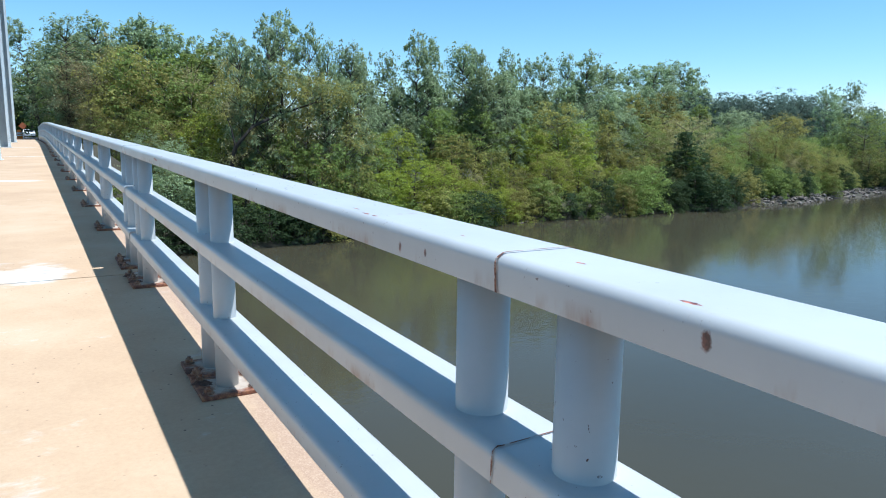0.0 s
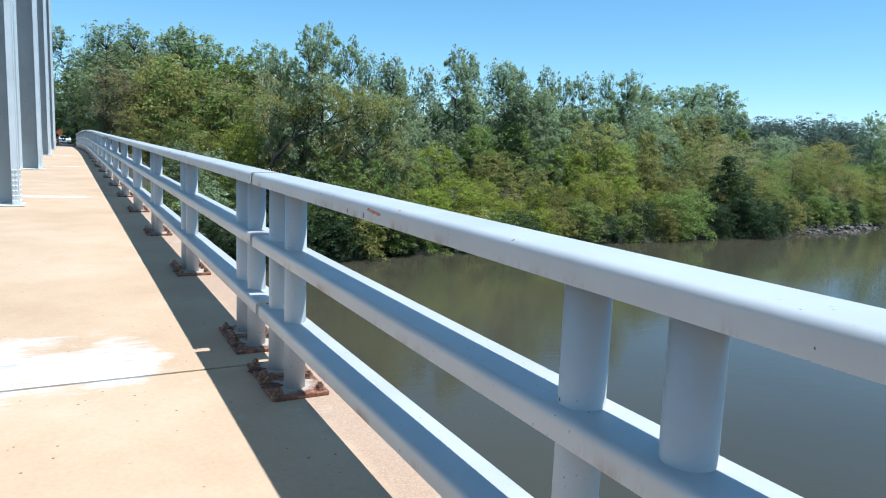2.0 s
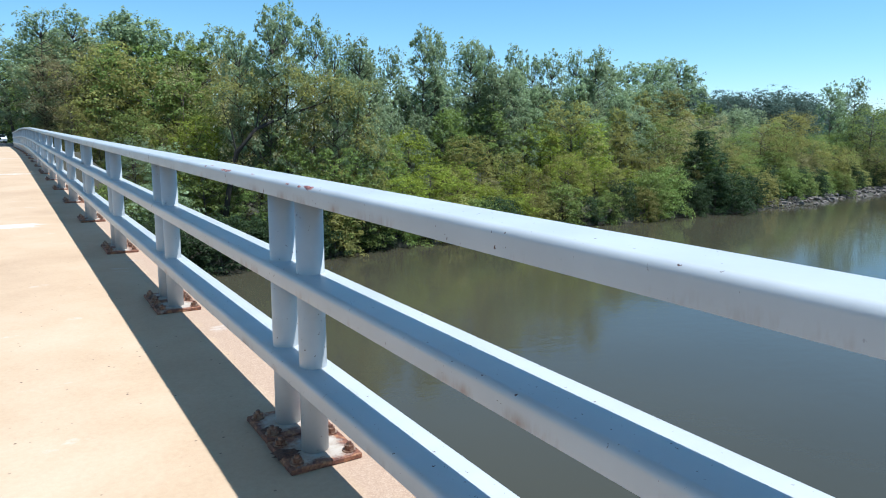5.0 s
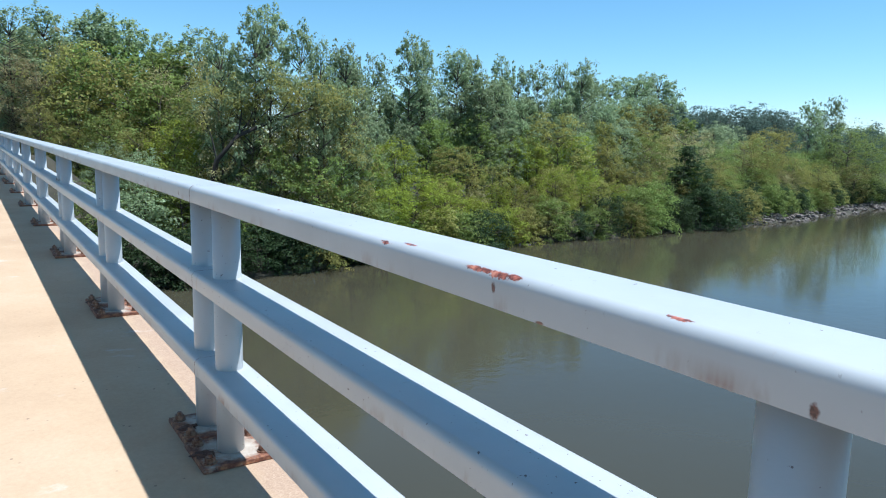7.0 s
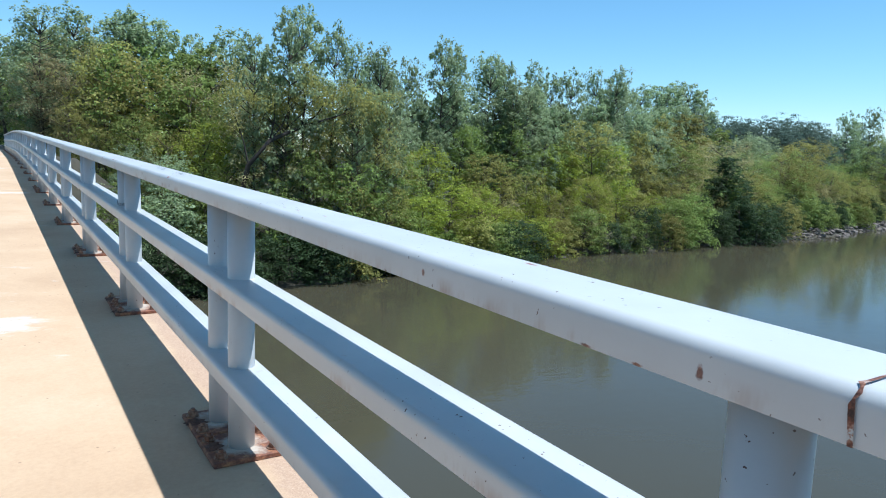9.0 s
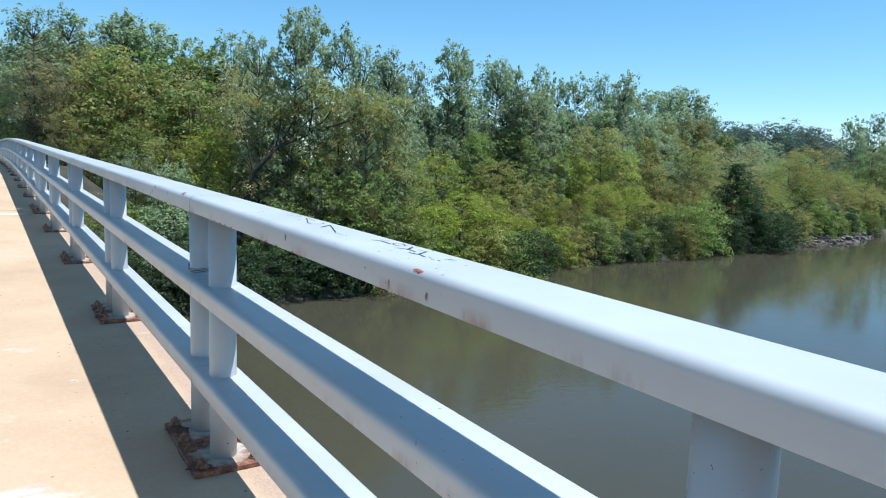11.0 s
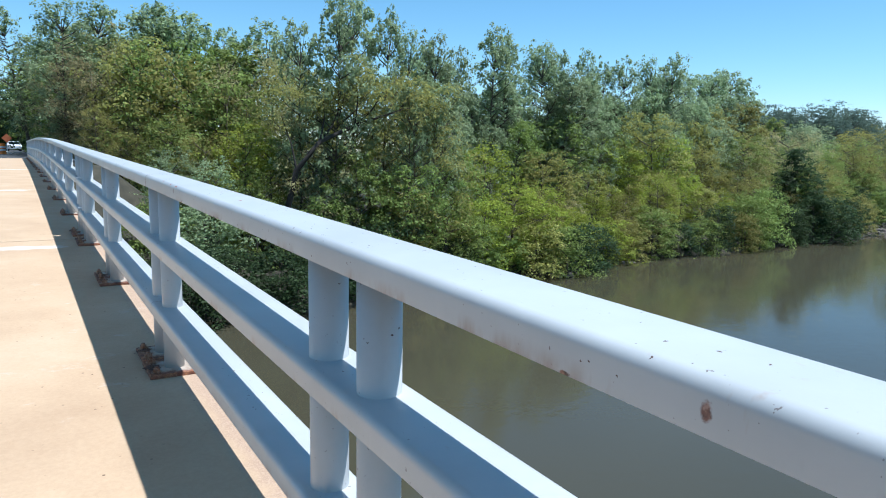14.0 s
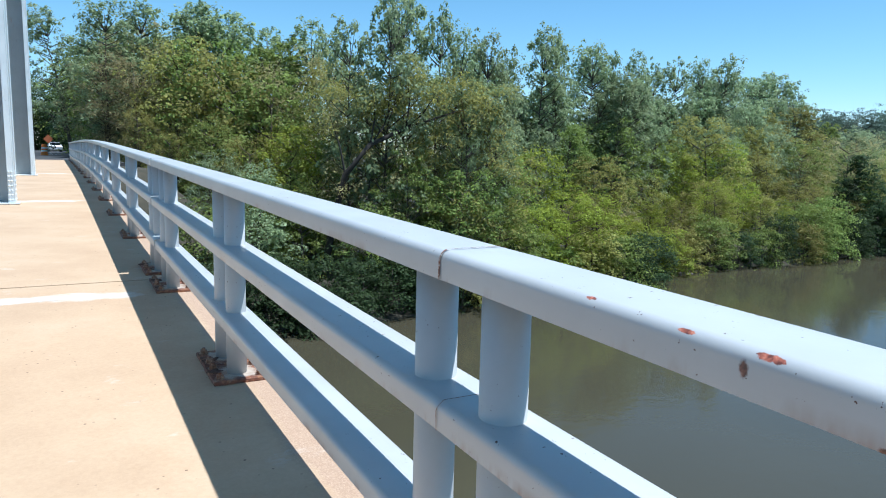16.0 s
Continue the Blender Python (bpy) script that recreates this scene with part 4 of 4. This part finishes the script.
def leaning_tree():
    """An old tree on the bank whose bare dark limb leans out to one side."""
    rng = np.random.default_rng(77)
    base = Vector((13.0, 57.2, ground_z(13.0, 57.2) - 0.2))
    ob = tagged(new("leaning_tree"), "leaning olive-leaved tree with a bare dark bent limb", "tree", "trees of the far bank")
    ob.location = base
    bm = bmesh.new()
    way = [Vector(p) - base for p in ((13.0, 57.2, base.z), (13.5, 56.8, -2.2), (14.1, 56.5, 0.6), (15.5, 56.3, 2.3), (17.7, 56.2, 3.3), (20.6, 56.0, 4.3))]
    tube(bm, way, [0.22, 0.2, 0.17, 0.14, 0.10, 0.05], 9)
    tips = []
    for k, (i, d) in enumerate(((2, (-0.8, 0.3, 3.2)), (3, (0.4, 0.4, 3.0)), (4, (0.2, 0.3, 3.0)), (4, (1.6, -0.4, 1.9)), (5, (0.8, 0.2, 1.5)), (5, (1.6, -0.2, 0.6)), (3, (1.5, 0.5, 2.2)))):
        a = way[i]
        e = a + Vector(d)
        tube(bm, [a, a.lerp(e, 0.5) + Vector((0.15, 0, -0.1)), e], [0.07, 0.045, 0.015], 6, False)
        tips.append(e)
    part("trunk", bm, DARK_BARK, ob, smooth=True)
    cs = [t + Vector(rng.normal(size=3) * 0.5) for t in tips for _ in range(4)]
    verts = leaf_cloud(cs, [(0.95, 0.95, 0.8)] * len(cs), [150] * len(cs), 0.12, 0.04, rng, 0.8, 2.0, 0.5)
    piece("crown", leaf_mesh("crown", verts, LEAF["olive"]), ob)


leaning_tree()


def boulder(bm, c, r, rng):
    m = Matrix.Translation(c) @ Matrix.Rotation(rng.random() * 6, 4, "Z") @ Matrix.Diagonal((r * (0.8 + 0.7 * rng.random()), r * (0.7 + 0.5 * rng.random()), r * (0.5 + 0.4 * rng.random()), 1))
    made = bmesh.ops.create_icosphere(bm, subdivisions=1, radius=1.0, matrix=m)
    for v in made["verts"]:
        v.co += Vector(rng.normal(size=3)) * r * 0.13


def riprap():
    rng = np.random.default_rng(8)
    bm = bmesh.new()
    for k in range(520):
        x = rng.uniform(84, 150) if k < 450 else rng.uniform(30, 48)
        d = rng.uniform(-0.4, 2.0) if k < 450 else rng.uniform(-1.3, -0.2)
        y = shore_y(x) + d
        boulder(bm, Vector((x, y, ground_z(x, y) + rng.uniform(-0.05, 0.25))), 0.12 + 0.36 * rng.random() ** 2, rng)
    tagged(part("riprap", bm, STONE, kind="stuff"), "grey and tan riprap boulders along the waterline", "rocks")


riprap()


def wire_coil():
    """Loose thin wire wound round one post just above the middle rail."""
    y0 = 8.585 + BAY * 3 + PAIR
    z0 = deck_z(y0) + 0.705
    pts = []
    for k in range(85):
        a = 2 * math.pi * k / 24
        r = 0.0545 + 0.0012 * math.sin(k * 1.7)
        pts.append((RAIL_X + r * math.cos(a), y0 + r * math.sin(a), z0 + 0.022 * k / 84 + 0.009 * math.sin(a + 0.5) + 0.002 * math.sin(3 * a)))
    ends = [(0.066, -0.02, 0.026), (0.070, -0.05, 0.004), (0.062, -0.08, -0.008), (0.070, -0.12, 0.000), (0.066, -0.16, -0.010)]
    loose = [(0.056, 0.01, 0.036), (0.064, -0.03, 0.012), (0.050, -0.07, -0.009), (0.066, -0.11, 0.000), (0.075, -0.14, -0.008), (0.066, -0.155, -0.011)]
    bm = bmesh.new()
    tube(bm, pts, [0.0014] * len(pts), 5)
    for knots in (ends, loose):
        line = [Vector(k) + Vector((RAIL_X, y0, z0)) for k in knots]
        line = [line[0]] + line + [line[-1]]
        bent = []
        for a, b, c, d in zip(line, line[1:], line[2:], line[3:]):
            for f in (0.0, 0.2, 0.4, 0.6, 0.8):
                bent.append(0.5 * (2 * b + (c - a) * f + (2 * a - 5 * b + 4 * c - d) * f * f + (3 * b - a - 3 * c + d) * f ** 3))
        tube(bm, bent + [line[-1]], [0.0014] * (len(bent) + 1), 5)
    tagged(part("wire", bm, WIRE, smooth=True), "thin grey wire wound round a railing post", "wire")


WIRE = plain("wire_steel", (0.10, 0.10, 0.10), (0.24, 0.23, 0.22), 40.0, 0.5, 0.0, 0.8)
wire_coil()


# ---- far end of the road ----
CAR_WHITE = plain("white_car_paint", (0.72, 0.73, 0.74), (0.78, 0.78, 0.78), 3.0, 0.25, 0.0)
GLASS_DARK = plain("dark_glass", (0.015, 0.018, 0.02), (0.03, 0.033, 0.036), 2.0, 0.08, 0.0)
RUBBER = plain("tyre_rubber", (0.02, 0.02, 0.02), (0.04, 0.04, 0.04), 20.0, 0.85, 0.1)
ALLOY = plain("wheel_alloy", (0.45, 0.45, 0.46), (0.6, 0.6, 0.6), 10.0, 0.35, 0.0, 0.9)
LAMP_GLASS = plain("lamp_glass", (0.6, 0.6, 0.58), (0.75, 0.75, 0.72), 6.0, 0.15, 0.0)
# sign orange, darkened and reddened for the shade on its face
SHADED_ORANGE = plain("shaded_orange_board", (0.34, 0.095, 0.035), (0.42, 0.13, 0.05), 5.0, 0.6, 0.1)
ORANGE = plain("orange_plastic", (0.75, 0.17, 0.02), (0.85, 0.24, 0.03), 5.0, 0.5, 0.1)
REFLECT = plain("white_band", (0.75, 0.75, 0.73), (0.82, 0.82, 0.8), 9.0, 0.4, 0.0)


def parked_car(x, y, turn):
    z = deck_road(y) - 0.10
    car = empty("car", "white sedan standing on the road past the bridge", "car", at=(x, y, z))
    car.rotation_euler = (0, 0, turn)
    bm = bmesh.new()
    side = [(-2.2, 0.35), (-2.25, 0.7), (-2.1, 0.86), (-1.35, 0.93), (-0.75, 1.38), (0.55, 1.42), (1.35, 0.98), (2.1, 0.9), (2.25, 0.65), (2.2, 0.32)]
    rows = []
    for sx, k in ((-0.88, 0.0), (-0.9, 1.0), (0.9, 1.0), (0.88, 0.0)):
        rows.append([bm.verts.new((sx * (0.80 if (pz > 1.1) else 1.0), py, pz - (0.03 if k == 0 else 0))) for py, pz in side])
    for a, b in zip(rows, rows[1:]):
        for i in range(len(side)):
            bm.faces.new((a[i], a[(i + 1) % len(side)], b[(i + 1) % len(side)], b[i]))
    bm.faces.new(rows[0])
    bm.faces.new(rows[-1][::-1])
    bmesh.ops.recalc_face_normals(bm, faces=bm.faces)
    part("body", bm, CAR_WHITE, car)
    for name, y0, z0, y1, z1 in (("windscreen", -1.30, 0.97, -0.80, 1.35), ("rear_window", 1.28, 1.03, 0.62, 1.38)):
        bm = bmesh.new()
        out = 0.012 if y0 > 0 else -0.012
        vs = [bm.verts.new(p) for p in ((-0.72, y0 + out, z0 + 0.015), (0.72, y0 + out, z0 + 0.015), (0.64, y1 + out, z1 + 0.015), (-0.64, y1 + out, z1 + 0.015))]
        bm.faces.new(vs)
        bmesh.ops.solidify(bm, geom=bm.faces[:], thickness=0.008)
        part(name, bm, GLASS_DARK, car)
    for sx in (-1, 1):
        bm = bmesh.new()
        vs = [bm.verts.new((sx * wx, wy, wz)) for wx, wy, wz in ((0.90, -1.15, 1.0), (0.90, 1.1, 1.02), (0.735, 0.5, 1.34), (0.735, -0.68, 1.33))]
        bm.faces.new(vs)
        bmesh.ops.solidify(bm, geom=bm.faces[:], thickness=0.01)
        part("side_window", bm, GLASS_DARK, car)
        for fy in (-2.235, 2.225):
            bm = bmesh.new()
            box(bm, sx * 0.68 - 0.15, sx * 0.68 + 0.15, fy - 0.03, fy + 0.03, 0.64, 0.76, None, 0.012)
            part("headlight" if fy < 0 else "tail_light", bm, LAMP_GLASS, car)
        for wy in (-1.35, 1.35):
            bm = bmesh.new()
            bmesh.ops.create_cone(bm, cap_ends=True, segments=20, radius1=0.32, radius2=0.32, depth=0.2, matrix=Matrix.Translation((sx * 0.80, wy, 0.32)) @ Matrix.Rotation(math.pi / 2, 4, "Y"))
            wheel = part("wheel", bm, RUBBER, car)
            bm = bmesh.new()
            bmesh.ops.create_cone(bm, cap_ends=True, segments=16, radius1=0.2, radius2=0.18, depth=0.03, matrix=Matrix.Translation((sx * 0.905, wy, 0.32)) @ Matrix.Rotation(math.pi / 2, 4, "Y"))
            part("rim", bm, ALLOY, wheel)
    return car


parked_car(-0.1, 140.0, 0.06)


def traffic_barrel(x, y):
    z = deck_road(y) - 0.10
    ob = empty("traffic_barrel", "orange construction barrel with white bands on the road", "traffic barrel", at=(x, y, z))
    rings = [(0.34, 0.0), (0.34, 0.06), (0.29, 0.07), (0.285, 0.3), (0.265, 0.32), (0.26, 0.55), (0.245, 0.57), (0.24, 0.8), (0.225, 0.82), (0.21, 1.02), (0.10, 1.04)]
    bm = bmesh.new()
    tube(bm, [(0, 0, h) for _, h in rings], [r for r, _ in rings], 18)
    part("drum", bm, ORANGE, ob, smooth=True)
    for h in (0.34, 0.6):
        bm = bmesh.new()
        r = 0.268 if h < 0.5 else 0.248
        tube(bm, [(0, 0, h), (0, 0, h + 0.14)], [r, r - 0.004], 18, False)
        part("band", bm, REFLECT, ob, "white reflective band")


traffic_barrel(-0.95, 95.0)


def work_sign(x, y):
    z = deck_road(y) - 0.10
    ob = empty("work_sign", "orange diamond road sign on a low stand, shade painted into its board", "road sign", at=(x, y, z))
    bm = bmesh.new()
    s = 0.32
    m = Matrix.Translation((0, 0, 1.55)) @ Matrix.Rotation(math.pi / 4, 4, "Y") @ Matrix.Diagonal((s * 2, 0.02, s * 2, 1))
    bmesh.ops.create_cube(bm, size=1.0, matrix=m)
    part("board", bm, SHADED_ORANGE, ob)
    bm = bmesh.new()
    tube(bm, [(0, 0.03, 0.02), (0, 0.03, 1.6)], [0.025, 0.025], 8)
    part("mast", bm, ALLOY, ob)
    for a in (0.4, 2.0, 3.6, 5.2):
        bm = bmesh.new()
        tube(bm, [(0, 0.03, 0.25), (0.7 * math.cos(a), 0.7 * math.sin(a), 0.02)], [0.02, 0.02], 6)
        part("leg", bm, ALLOY, ob)


work_sign(-0.6, 100.0)


def scrawl():
    """Marker pen on the top rail: a number, dots, and strokes that cannot be read."""
    ink = plain("marker_ink", (0.008, 0.008, 0.02), (0.03, 0.03, 0.06), 60.0, 0.5, 0.0)
    ob = empty("pen_marks", "scrawled dark marker pen marks on the white top rail", "marker writing")

    def stroke(name, pts, w):
        bm = bmesh.new()
        vs = []
        for i, (x, y) in enumerate(pts):
            a, b = Vector(pts[max(0, i - 1)]), Vector(pts[min(len(pts) - 1, i + 1)])
            d = (b - a).normalized()
            side = Vector((-d.y, d.x)) * w
            z = deck_z(y) + RAIL_TOP + 0.0009
            vs.append([bm.verts.new((x + s * side.x, y + s * side.y, z)) for s in (-1, 1)])
        for p, q in zip(vs, vs[1:]):
            bm.faces.new((p[0], q[0], q[1], p[1]))
        for f in bm.faces:
            f.normal_update()
            if f.normal.z < 0:
                f.normal_flip()
        part(name, bm, ink, ob)

    # a first word, with a broad blue bar, and its three dots
    for pts, w in ((((0.722, 15.290), (0.748, 15.268), (0.757, 15.236)), 0.0011), (((0.757, 15.338), (0.774, 15.258)), 0.0007),
                   (((0.760, 15.212), (0.738, 15.150), (0.716, 15.096), (0.716, 15.070), (0.730, 15.058), (0.752, 15.068), (0.757, 15.082)), 0.0014),
                   (((0.763, 15.200), (0.757, 15.140)), 0.0008), (((0.754, 15.030), (0.713, 14.992)), 0.0032),
                   (((0.752, 15.022), (0.735, 14.972), (0.718, 14.924), (0.701, 14.877)), 0.0017)):
        stroke("pen_stroke", pts, w)
    # a second word, two short blue bars, three dots and a last dash
    for pts, w in ((((0.728, 14.735), (0.741, 14.711), (0.738, 14.663)), 0.0018), (((0.750, 14.737), (0.763, 14.703), (0.753, 14.712)), 0.0007), (((0.756, 14.668), (0.744, 14.662), (0.738, 14.646), (0.742, 14.630), (0.752, 14.624), (0.762, 14.634), (0.764, 14.652), (0.756, 14.668)), 0.0013),
                   (((0.756, 14.628), (0.771, 14.595)), 0.0007), (((0.721, 14.603), (0.735, 14.578), (0.732, 14.542)), 0.0018), (((0.759, 14.599), (0.729, 14.573)), 0.0026),
                   (((0.752, 14.563), (0.759, 14.531)), 0.0008), (((0.712, 14.536), (0.720, 14.506), (0.715, 14.476)), 0.0018), (((0.753, 14.533), (0.723, 14.511)), 0.0026),
                   (((0.737, 14.436), (0.752, 14.417)), 0.0012), (((0.749, 14.436), (0.750, 14.427)), 0.0009)):
        stroke("pen_stroke", pts, w)
    for x, y in ((0.697, 14.854), (0.696, 14.834), (0.698, 14.814), (0.720, 14.470), (0.712, 14.447), (0.716, 14.430)):
        stroke("pen_dot", ((x, y), (x + 0.002, y - 0.006)), 0.0016)


scrawl()
